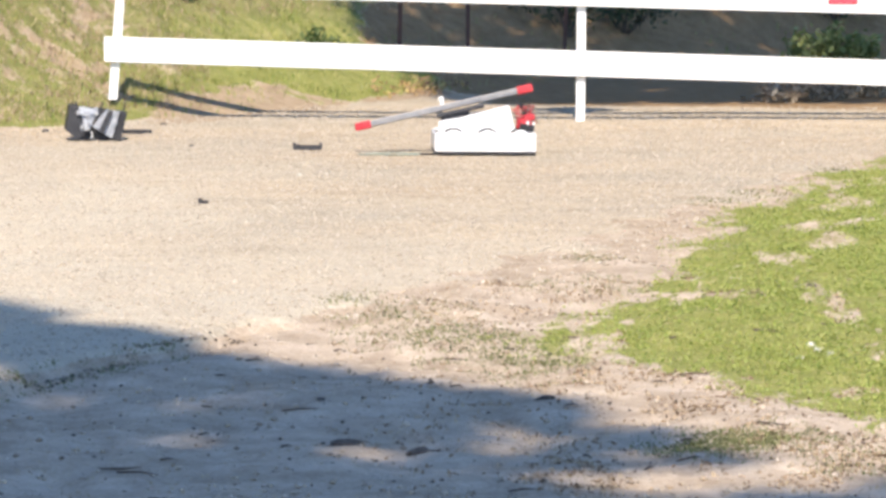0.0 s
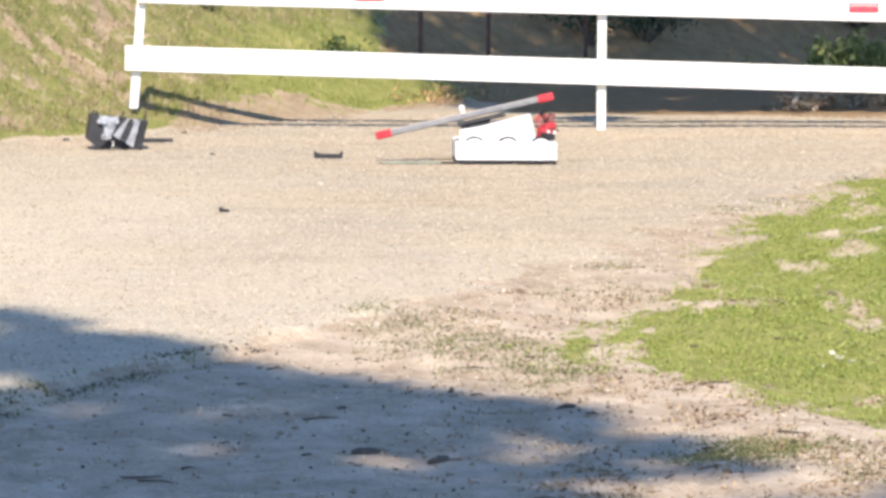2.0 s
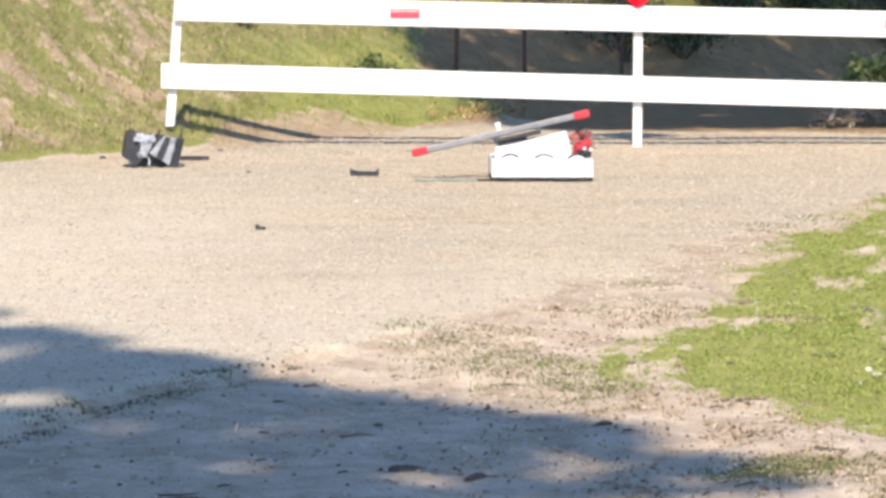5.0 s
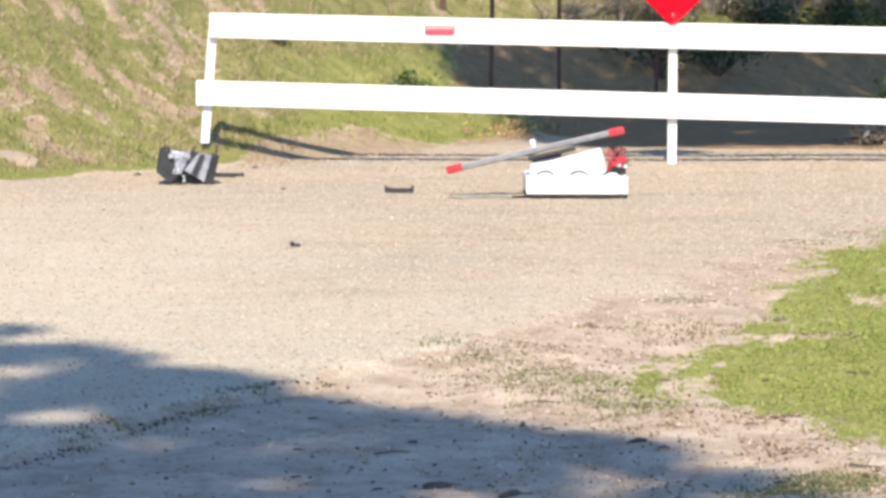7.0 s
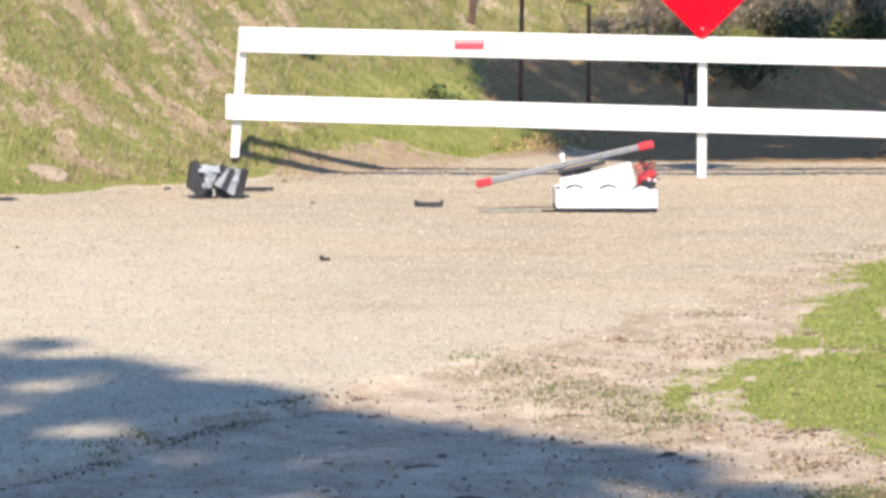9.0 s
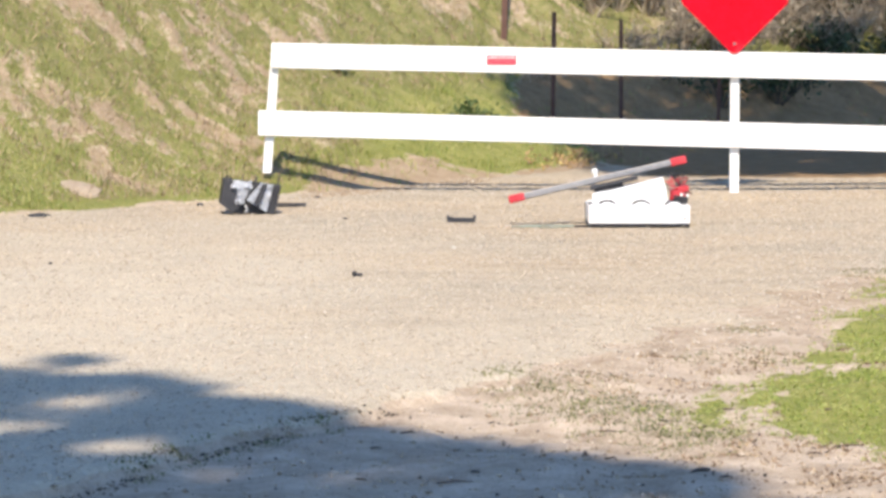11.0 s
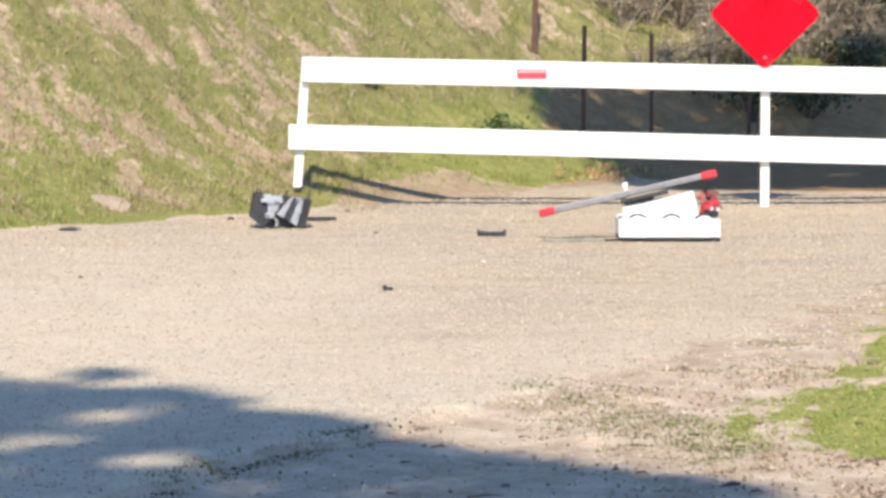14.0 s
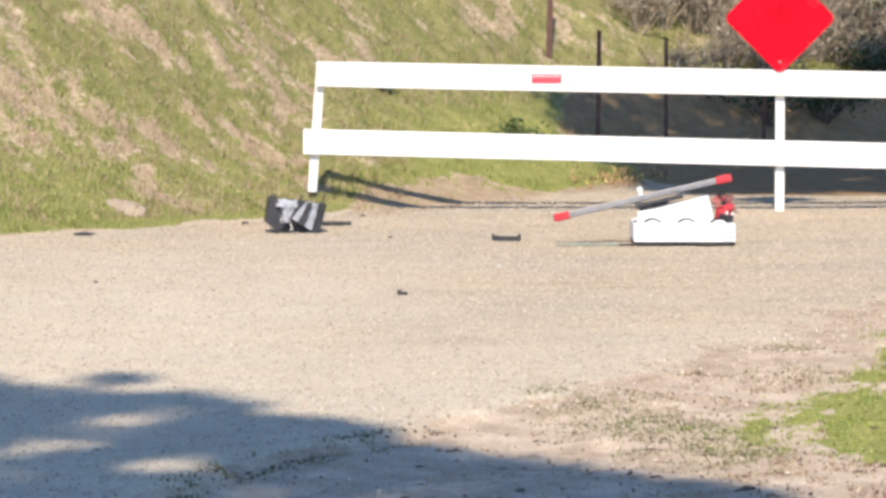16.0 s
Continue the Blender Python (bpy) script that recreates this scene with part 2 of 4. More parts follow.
def rod(bm, a, b, r0, r1=None, n=10):
    a, b = Vector(a), Vector(b)
    m = Matrix.Translation((a + b) / 2) @ (b - a).to_track_quat("Z", "Y").to_matrix().to_4x4()
    bmesh.ops.create_cone(bm, cap_ends=True, segments=n, radius1=r0, radius2=r0 if r1 is None else r1, depth=(b - a).length, matrix=m)
    return bm


def slab(bm, outline, depth, m=None):
    """An outline in x and z, given a thickness along y."""
    m = m or Matrix()
    front = [bm.verts.new(m @ Vector((x, 0, z))) for x, z in outline]
    back = [bm.verts.new(m @ Vector((x, depth, z))) for x, z in outline]
    bm.faces.new(front)
    bm.faces.new(back[::-1])
    for i in range(len(outline)):
        j = (i + 1) % len(outline)
        bm.faces.new((front[j], front[i], back[i], back[j]))
    return bm


def wire(name, points, r, mat, parent=None, label=""):
    """A bent wire or cable through points, as a mesh."""
    bm = bmesh.new()
    for a, b in zip(points, points[1:]):
        rod(bm, a, b, r, n=6)
    return part(name, bm, mat, parent, label, smooth=True)


RNG = np.random.default_rng(7)


def value_noise(x, y, seed):
    def hashed(i, j):
        h = (i.astype(np.int64) * 374761393 + j.astype(np.int64) * 668265263 + seed * 1442695041) & 0x7FFFFFFF
        h = ((h ^ (h >> 13)) * 1274126177) & 0x7FFFFFFF
        return ((h ^ (h >> 16)) & 0xFFFF) / 65535.0
    i, j = np.floor(x), np.floor(y)
    f, g = x - i, y - j
    f, g = f * f * (3 - 2 * f), g * g * (3 - 2 * g)
    a = hashed(i, j) * (1 - f) + hashed(i + 1, j) * f
    b = hashed(i, j + 1) * (1 - f) + hashed(i + 1, j + 1) * f
    return a * (1 - g) + b * g


def fractal(x, y, seed, octaves=4):
    v, amp, total = 0.0, 1.0, 0.0
    for k in range(octaves):
        v = v + amp * value_noise(x * 2 ** k + 17.3 * k, y * 2 ** k - 9.1 * k, seed + k)
        total += amp
        amp *= 0.55
    return v / total


def step(a, b, v):
    t = np.clip((v - a) / (b - a), 0, 1)
    return t * t * (3 - 2 * t)


def beside(line, x, y):
    """Distance from a line of corners, positive to its left, and the way along it."""
    best, side, along, run = np.full(np.shape(x), 1e9), np.zeros(np.shape(x)), np.zeros(np.shape(x)), 0.0
    for (ax, ay), (bx, by) in zip(line, line[1:]):
        ux, uy = bx - ax, by - ay
        length = math.hypot(ux, uy)
        ux, uy = ux / length, uy / length
        s = np.clip((x - ax) * ux + (y - ay) * uy, 0, length)
        d = np.hypot(x - ax - s * ux, y - ay - s * uy)
        near = d < best - 1e-9
        best = np.where(near, d, best)
        side = np.where(near, np.sign(ux * (y - ay) - uy * (x - ax)), side)
        along = np.where(near, run + s, along)
        run += length
    return best * side, along


# ---- the lie of the land ----
FOOT = [(-60, -42), (-6, 18.4), (-2.83, 22.05), (-2.26, 22.76), (-1.73, 23.47), (-1.29, 24.08), (-0.71, 24.85), (-0.47, 25.2), (-0.23, 25.61),
        (0.17, 26.22), (0.6, 26.93), (1.56, 28.55), (3.3, 30.6), (9, 35), (60, 72)]       # where the bank begins to rise
KERB = [(-30, -40), (-1.62, 11.0), (-1.14, 12.05), (-0.94, 12.64), (-0.76, 13.14), (-0.54, 13.5), (-0.28, 13.99), (0.08, 14.89),
        (0.42, 15.6), (0.9, 16.73), (1.35, 18.16), (1.83, 19.38), (2.19, 20.3), (2.84, 21.75), (5.5, 27), (30, 50)]  # the road's near edge
LAWN = [(6.0, 27.5), (2.79, 21.73), (2.4, 20.61), (1.83, 18.54), (1.54, 16.97), (1.31, 15.35), (1.05, 14.78), (0.74, 14.12), (0.58, 13.82), (0.66, 13.52),
        (0.97, 13.38), (1.2, 13.14), (1.36, 12.76), (1.51, 12.18), (1.58, 12.0), (1.9, 10.5)]  # the grass beside the road lies to its left
BARE = [(1.48, 14.9, 0.16, 0.14), (1.74, 15.0, 0.10, 0.3), (2.0, 16.65, 0.13, 0.35), (1.75, 14.2, 0.06, 0.3), (2.25, 18.6, 0.16, 0.35), (2.0, 19.3, 0.1, 0.3), (2.6, 20.9, 0.15, 0.3),
        (1.62, 17.6, 0.12, 0.25), (1.56, 12.75, 0.07, 0.16), (1.85, 13.0, 0.1, 0.25)]  # worn patches in it


# worn tracks and washed-out soil that run down the bank
STREAKS = [
    ((-3.1, 23.75), (-2.87, 23.92), (-2.74, 23.68)),
    ((-2.53, 24.0), (-2.28, 24.3), (-2.1, 24.3), (-1.94, 24.3)),
    ((-1.77, 24.9), (-1.59, 24.96), (-1.38, 24.7)),
    ((-1.94, 25.64), (-1.78, 25.8), (-1.55, 25.84)),
    ((-2.7, 25.18), (-2.51, 25.16), (-2.29, 25.22)),
    ((-2.06, 24.8), (-1.86, 24.92), (-1.7, 24.9)),
    ((-2.19, 23.64), (-2.06, 23.64)),
    ((-2.92, 23.26), (-2.64, 23.6), (-2.44, 23.76)),
    ((-1.77, 26.18), (-1.46, 26.22)),
    ((-1.7, 26.62), (-1.5, 26.76), (-1.22, 26.92)),
]


def land(x, y):
    """Height of the ground, and how much of it is road, bare soil, turf and painted shade with dark dirt."""
    x, y = np.asarray(x, dtype=float), np.asarray(y, dtype=float)
    bank, along = beside(FOOT, x, y)
    toe = np.interp(x, [-3.2, -2.4, -1.5, 0.2, 1.2, 2.2], [0.3, 0.5, 0.95, 1.1, 0.7, 0.4])
    d = np.maximum(bank, 0)
    climb = np.log1p(np.exp(np.clip((d - toe) / 0.16, -30, 30))) * 0.16
    climb = np.minimum(climb, 4.5) + np.maximum(climb - 4.5, 0) * 0.15
    climb = np.minimum(climb, 9.0)
    z = np.interp(x, [-1.5, 0.3, 1.0], [0.33, 0.30, 0.2]) * np.minimum(d, toe) + 0.80 * climb
    gully = fractal(along * 2.4 + 0.25 * d, d * 0.55, 31, 4)
    z = z + step(0.1, 1.2, climb) * (gully - 0.5) * 0.2
    z = z + step(0.3, 0.9, d) * (fractal(x * 6 + 3, y * 6, 91, 4) - 0.5) * 0.11
    z = z + step(0.0, 0.4, d) * (fractal(x * 5, y * 5, 3, 3) - 0.5) * 0.045
    inward, way = beside(KERB, x, y)
    ragged = (fractal(x * 4, y * 4, 11, 4) - 0.5) * np.interp(y, [13.6, 16], [0.28, 0.7])
    inside = inward + ragged
    lip = np.interp(y, [13.8, 15.5], [0.045, 0.012])
    on_road = step(-0.02, 0.03, inside) * step(0.05, -0.02, bank)
    z = z + lip * (step(-0.03, 0.03, inside) - 1)
    off = step(0.0, -0.3, inside)
    z = z + off * ((fractal(x * 2.2, y * 1.6, 5, 4) - 0.5) * 0.09 + (fractal(x * 9, y * 9, 8, 3) - 0.5) * 0.03)
    lawn, _ = beside(LAWN, x, y)
    lawn = lawn + (fractal(x * 5.0, y * 2.6, 21, 6) - 0.5) * 0.34
    lawn = lawn + (fractal(x * 18, y * 9, 25, 4) - 0.5) * 0.42
    lawn = lawn + 0.22 * np.exp(-((x - 0.82) / 0.13) ** 2 - ((y - 13.68) / 0.22) ** 2)
    lawn_mask = step(-0.24, 0.10, lawn) * (0.35 + 0.65 * step(0.34, 0.50, 0.6 * fractal(x * 3.6 + 5, y * 1.2, 23, 6) + 0.4 * fractal(x * 15, y * 6, 27, 3)))
    lawn_mask = lawn_mask * np.where(y < 14.4, 0.3 + 0.7 * step(0.60, 0.76, x), 1.0)
    for px, py, rx, ry in BARE:
        away = np.hypot((x - px) / rx, (y - py) / ry) + (fractal(x * 12, y * 5, 29, 3) - 0.5) * 2.0
        lawn_mask = lawn_mask * (0.45 + 0.55 * step(0.6, 1.4, away))
    z = z + 0.05 * step(0.0, 0.8, lawn) * off
    streak = fractal(along * 4.6 + 0.5 * d + 3, d * 1.1, 41, 5)
    rough = fractal(x * 2.0, y * 2.0, 43, 4)
    crumbly = fractal(x * 9.0, y * 7.0, 47, 4)
    bare = 0.62 * step(0.40, 0.72, 0.35 * streak + 0.2 * rough + 0.45 * crumbly + 0.06 * step(0.6, 2.2, d) - 0.03) * step(0.2, 0.7, d)
    for k, line in enumerate(STREAKS):
        off_line = np.abs(beside(line, x, y)[0])
        wide = (0.16, 0.11, 0.17, 0.12, 0.10, 0.09, 0.08, 0.09, 0.09, 0.09)[k]
        bare = np.maximum(bare, 0.66 * step(wide + 0.12, wide - 0.10, off_line + (crumbly - 0.5) * 0.8 + (rough - 0.5) * 0.2))
    reach = np.interp(x, [-1.25, -1.0, -0.4, 0.0, 0.7, 1.0], [0.0, 0.4, 0.3, 0.1, 0.08, 0.0])
    apron = step(0.1, -0.12, np.abs(bank) - reach + (rough - 0.5) * 0.5 + (crumbly - 0.5) * 0.3) * step(-1.3, -0.95, x) * step(1.1, 0.6, x)
    bare = np.maximum(bare, 0.6 * step(1.3, 1.9, d) * step(-1.1, -0.3, x) * step(0.42, 0.56, 0.5 * rough + 0.5 * crumbly))
    bare = bare * (1 - 0.9 * step(1.35, 1.0, d) * step(-1.0, -0.6, x))
    bare = np.maximum(bare, 0.8 * apron)
    verge = 0.47 * step(-1.0, -0.25, inside) * step(0.22, -0.02, inside) * step(13.9, 15.0, y) * step(0.36, 0.56, fractal(way * 1.3, inside * 7, 53, 5) + 0.02)
    soil = np.where(bank > 0, bare, np.maximum(verge, 0.8 * apron))
    lush_mask = np.where(bank > 0, np.interp(d, [0, 0.6, 1.2, 2.5], [0.6, 0.45, 0.15, 0.05]) + 0.4 * step(1.4, 1.0, d) * step(-1.0, -0.6, x), 1.0)
    # cream tone: stronger towards the near end and towards the left
    cream = step(19.5, 14.5, y + (rough - 0.5) * 3) * (0.4 + 0.6 * crumbly)
    cream = np.maximum(cream, step(0.1, -1.3, x + (rough - 0.5) * 0.8) * step(23.5, 18.0, y + (rough - 0.5) * 3) * (0.55 + 0.6 * crumbly))
    turf = np.where(bank > 0, step(-0.02, 0.06, bank + (rough - 0.5) * 0.25) * (1 - bare), lawn_mask * off)
    # shade painted on the lane: follows the outline of the tree's shadow
    beyond = step(-0.05, 0.35, x - np.interp(y, [26.0, 27.1, 27.5, 28.2, 29.0], [0.9, 0.7, 0.45, 0.0, -0.05]) + (rough - 0.5) * 0.4) * step(25.9, 26.25, y + 0.24 * x - 0.3 + (rough - 0.5) * 0.3) * step(0.62, 0.45, z)
    # dark dirt and painted shading along the foot of the road's lip
    rim = step(-0.16, -0.06, inside) * step(0.02, -0.02, inside) * step(13.75, 13.3, y) * step(0.34, 0.52, crumbly + 0.05)
    litter = np.maximum(beyond, rim * 0.42)
    turf = turf * (1 - 0.93 * beyond)
    soil = soil * (1 - 0.7 * beyond)
    return z, on_road, soil, turf, litter, cream, np.clip(lush_mask, 0, 1)


def up_bank(x, z):
    """How far back the bank reaches the height z."""
    y = np.arange(22.0, 45.0, 0.02)
    return float(y[np.argmax(land(np.full(y.shape, x), y)[0] >= z)])


def height(x, y):
    return float(land(np.array([x]), np.array([y]))[0][0])


def spread(fine_from, fine_to, pitch, far):
    mid = np.arange(fine_from, fine_to, pitch)
    grow = [pitch]
    while sum(grow) < far:
        grow.append(grow[-1] * 1.22)
    out = np.cumsum(grow)
    return np.concatenate([fine_from - out[::-1], mid, mid[-1] + out])


gx, gy = spread(-4.4, 5.4, 0.034, 900), spread(9.6, 33.0, 0.046, 1500)
GX, GY = np.meshgrid(gx, gy)
GZ, road_mask, soil_mask, turf_mask, shade_dirt_mask, cream_mask, lush_mask = land(GX.ravel(), GY.ravel())
rows_n, cols_n = GX.shape
first = (np.arange(rows_n - 1)[:, None] * cols_n + np.arange(cols_n - 1)[None, :]).ravel()
ground_mesh = array_mesh("ground", np.stack([GX.ravel(), GY.ravel(), GZ], 1), np.stack([first, first + 1, first + cols_n + 1, first + cols_n], 1), GROUND)
for key, values in (("road_mask", road_mask), ("soil_mask", soil_mask), ("turf_mask", turf_mask), ("shade_dirt_mask", shade_dirt_mask), ("cream_mask", cream_mask), ("lush_mask", lush_mask)):
    ground_mesh.attributes.new(key, "FLOAT", "POINT").data.foreach_set("value", values.astype(np.float32))
ground_mesh.polygons.foreach_set("use_smooth", np.ones(len(ground_mesh.polygons), dtype=bool))
tagged(new("ground", ground_mesh), "gravel road between a bare dirt verge and a grassy bank", "ground", kind="structure")


# ---- loose stuff on the ground ----
def stuff(name, mesh, label, category):
    return tagged(new(name, mesh), label, category, kind="stuff")


def scatter_stones(name, x, y, size, mat, label, category, sink=0.25):
    """Small angular stones, one deformed eight-sided lump each."""
    n = len(x)
    z = land(x, y)[0]
    base = np.array([(1, 0, 0), (0, 1, 0), (-1, 0, 0), (0, -1, 0), (0, 0, 0.75), (0, 0, -0.6)], dtype=float)
    v = base[None] * (0.65 + 0.7 * RNG.random((n, 6, 1)))
    a = RNG.random(n) * 6.283
    ca, sa = np.cos(a)[:, None], np.sin(a)[:, None]
    v = np.stack([v[..., 0] * ca - v[..., 1] * sa, v[..., 0] * sa + v[..., 1] * ca, v[..., 2] + (RNG.random((n, 1)) - 0.5) * 0.1], 2)
    v = v * size[:, None, None] + np.stack([x, y, z + size * (0.6 - sink)], 1)[:, None]
    tri = np.array([(0, 1, 4), (1, 2, 4), (2, 3, 4), (3, 0, 4), (1, 0, 5), (2, 1, 5), (3, 2, 5), (0, 3, 5)])
    f = (tri[None] + (np.arange(n) * 6)[:, None, None]).reshape(-1, 3)
    return stuff(name, array_mesh(name, v.reshape(-1, 3), f, mat), label, category)


def within_view(n, near, far, side=0.135):
    """Random places on the stretch of ground before the gate, wider the farther."""
    y = np.sqrt(RNG.random(n) * (far ** 2 - near ** 2) + near ** 2)
    return (RNG.random(n) * 2 - 1) * side * y, y


px_, py_ = within_view(90000, 9.8, 25.8)
_, on_road, *_ = land(px_, py_)
keep = on_road > 0.5
px_, py_ = px_[keep], py_[keep]
scatter_stones("gravel", px_, py_, 0.003 + 0.0062 * RNG.random(len(px_)) ** 2.5, PEBBLE, "pale beige chips of gravel bedded in the road", "gravel")
cx, cy = within_view(26000, 9.6, 24)
_, on_road, _, turf, *_ = land(cx, cy)
keep = (on_road < 0.4) & (turf < 0.2) & (beside(FOOT, cx, cy)[0] < 0)
cx, cy = cx[keep], cy[keep]
scatter_stones("dirt_crumbs", cx, cy, 0.002 + 0.011 * RNG.random(len(cx)) ** 6, CLOD, "crumbs of dry tan earth and small stones", "gravel")


kx, ky = within_view(1100, 9.8, 15)
_, road, _, turf, *_ = land(kx, ky)
keep = (road < 0.4) & (turf < 0.3)
kx, ky = kx[keep], ky[keep]
scatter_stones("dark_crumbs", kx, ky, 0.002 + 0.0065 * RNG.random(len(kx)) ** 3, DARK_BITS, "dark bits of bark and leaf on the dirt", "litter")


qx, qy = within_view(30000, 14.4, 22.5)
inward = beside(KERB, qx, qy)[0]
keep = (inward < 0.06) & (inward > -0.55) & (land(qx, qy)[3] < 0.3)
qx, qy = qx[keep][:1300], qy[keep][:1300]
scatter_stones("verge_stones", qx, qy, 0.003 + 0.009 * RNG.random(len(qx)) ** 4, PEBBLE, "loose stones and crumbs beside the road", "gravel")

# broken crumbs along the road's lip
way = 11.4 + 2.5 * RNG.random(1000)
ex = np.interp(way, [p[1] for p in KERB], [p[0] for p in KERB]) + 0.02 + 0.02 * RNG.normal(size=1000)
scatter_stones("lip_stones", ex[700:], way[700:], 0.003 + 0.008 * RNG.random(300) ** 3, CLOD, "loose stones along the broken lip of the road", "gravel")
ex = ex[:420] + 0.012 * RNG.normal(size=420)
scatter_stones("lip_crumbs", ex, way[:420], 0.002 + 0.006 * RNG.random(420) ** 2, DARK_BITS, "dark crumbs of earth along the broken lip of the road", "gravel")


def blades(name, x, y, tall, wide, mat, label, lean=0.5, category="grass"):
    """Tapering grass blades, bent once."""
    n = len(x)
    z = land(x, y)[0] - 0.004
    a, b = RNG.random(n) * 6.283, RNG.random(n) * 6.283
    wx, wy = np.cos(a) * wide / 2, np.sin(a) * wide / 2
    l = lean * tall * RNG.random(n)
    lx, ly = np.cos(b) * l, np.sin(b) * l
    foot = np.stack([x, y, z], 1)
    w = np.stack([wx, wy, np.zeros(n)], 1)
    mid = foot + np.stack([lx * 0.35, ly * 0.35, tall * 0.6], 1)
    tip = foot + np.stack([lx, ly, tall * (1 - 0.3 * RNG.random(n))], 1)
    v = np.stack([foot - w, foot + w, mid + w * 0.8, mid - w * 0.8, tip], 1).reshape(-1, 3)
    tri = np.array([(0, 1, 2), (0, 2, 3), (3, 2, 4)])
    f = (tri[None] + (np.arange(n) * 5)[:, None, None]).reshape(-1, 3)
    return stuff(name, array_mesh(name, v, f, mat), label, category)


def leaf_cloud(centres, radius, per, size):
    """Leaves, one folded lozenge each, in clumps round the centres."""
    c = np.repeat(np.asarray(centres), per, axis=0)
    n = len(c)
    p = RNG.normal(size=(n, 3))
    p /= np.linalg.norm(p, axis=1)[:, None]
    c = c + p * (radius * RNG.random(n) ** 0.5)[:, None]
    u = RNG.normal(size=(n, 3))
    u /= np.linalg.norm(u, axis=1)[:, None]
    w = np.cross(u, RNG.normal(size=(n, 3)))
    w /= np.linalg.norm(w, axis=1)[:, None]
    s = (size * (0.6 + 0.8 * RNG.random(n)))[:, None]
    v = np.stack([c - u * s, c + w * s * 0.4, c + u * s, c - w * s * 0.4], 1).reshape(-1, 3)
    f = np.arange(n)[:, None] * 4 + np.array([0, 1, 2, 3])[None]
    return v, f


def on_bank(n):
    """Random places on the bank, from its foot upwards."""
    y = 21.5 + 13 * RNG.random(n) ** 1.5
    x = -0.165 * y + (0.165 + 0.16) * y * RNG.random(n)
    return x, y


bx, by = on_bank(380000)
_, _, soil, turf, *_ = land(bx, by)
lush = fractal(bx * 3.2, by * 2.6, 61, 5)
keep = RNG.random(len(bx)) < turf * (0.12 + 0.58 * step(0.36, 0.62, lush + 0.08 - 0.06 * np.clip(beside(FOOT, bx, by)[0] - 1, 0, 2))) * (beside(FOOT, bx, by)[0] > -0.05)
gx_, gy_ = bx[keep], by[keep]
rise = beside(FOOT, gx_, gy_)[0]
fresh = RNG.random(len(gx_)) < np.interp(rise, [0.0, 0.5, 1.1, 3.0], [0.85, 0.75, 0.40, 0.12])
fresh |= (gx_ > -0.8) & (rise < 1.3)
for name, pick, mat, label in (("bank_grass", ~fresh, GRASS, "short olive-green grass on the upper bank"), ("fresh_bank_grass", fresh, LUSH, "fresh bright green grass at the foot of the bank")):
    n_blades = int(pick.sum())
    blades(name, gx_[pick], gy_[pick], (0.012 + 0.03 * RNG.random(n_blades)) * (0.6 + 1.5 * step(0.45, 0.7, fractal(gx_[pick] * 8, gy_[pick] * 8, 67, 3))), 0.004 + 0.004 * RNG.random(n_blades), mat, label, 0.9)
dx, dy = on_bank(290000)
_, _, soil, turf, *_ = land(dx, dy)
lush = fractal(dx * 3.2, dy * 2.6, 61, 5)
keep = ~((dx > -0.8) & (beside(FOOT, dx, dy)[0] < 1.2)) & (RNG.random(len(dx)) < (0.55 * soil + 0.75 * turf * step(0.68, 0.44, lush) + 0.16)) & (beside(FOOT, dx, dy)[0] > 0.1)
dx, dy = dx[keep], dy[keep]
blades("dry_bank_grass", dx, dy, 0.012 + 0.05 * RNG.random(len(dx)) ** 1.6, 0.003 + 0.004 * RNG.random(len(dx)), BANK_STRAW, "dry straw-coloured grass stalks on the bank", 1.6)
lx, ly = within_view(700000, 9.8, 22.5)
keep = (lx > 0.3) & (lx > 0.3 + 0.16 * (ly - 14.5))
lx, ly = lx[keep], ly[keep]
_, _, _, turf, *_ = land(lx, ly)
keep = (RNG.random(len(lx)) < 0.04 * (turf > 0.02) + turf) & (beside(KERB, lx, ly)[0] < 0)
lx, ly = lx[keep], ly[keep]
deep = step(0.45, 0.65, fractal(lx * 4, ly * 3, 81, 4)) * step(0.0, 0.35, beside(LAWN, lx, ly)[0])
blades("verge_grass", lx, ly, (0.004 + 0.010 * RNG.random(len(lx)) ** 1.5) * (0.7 + 1.2 * deep), 0.002 + 0.003 * RNG.random(len(lx)), LAWN_GRASS, "bright green grass in patches on the verge", 1.5)
pick = RNG.random(len(lx)) < 0.10 + 0.16 * deep
fx, fy = lx[pick], ly[pick]
spots = np.stack([fx, fy, land(fx, fy)[0] + 0.008 + 0.012 * deep[pick] * RNG.random(len(fx))], 1)
cv, cf = leaf_cloud(spots, 0.008, 2, 0.007)
stuff("verge_clover", array_mesh("verge_clover", cv, cf, CLOVER), "low clover leaves mixed into the verge grass", "clover")
nx, ny = within_view(60000, 9.8, 15.5)
nx, ny = nx[nx > 0.05], ny[nx > 0.05]
_, road, _, turf, *_ = land(nx, ny)
keep = (road < 0.3) & (turf < 0.5) & (RNG.random(len(nx)) < 0.05 + 0.8 * step(0.48, 0.64, fractal(nx * 5, ny * 3, 103, 4)) * step(0.1, 0.7, nx))
nx, ny = nx[keep], ny[keep]
cv, cf = leaf_cloud(np.stack([nx, ny, land(nx, ny)[0] + 0.003], 1), 0.002, 1, 0.0095)
stuff("leaf_litter", array_mesh("leaf_litter", cv, cf, DEAD_LEAF), "dry brown leaf bits and stalks on the dirt", "litter")


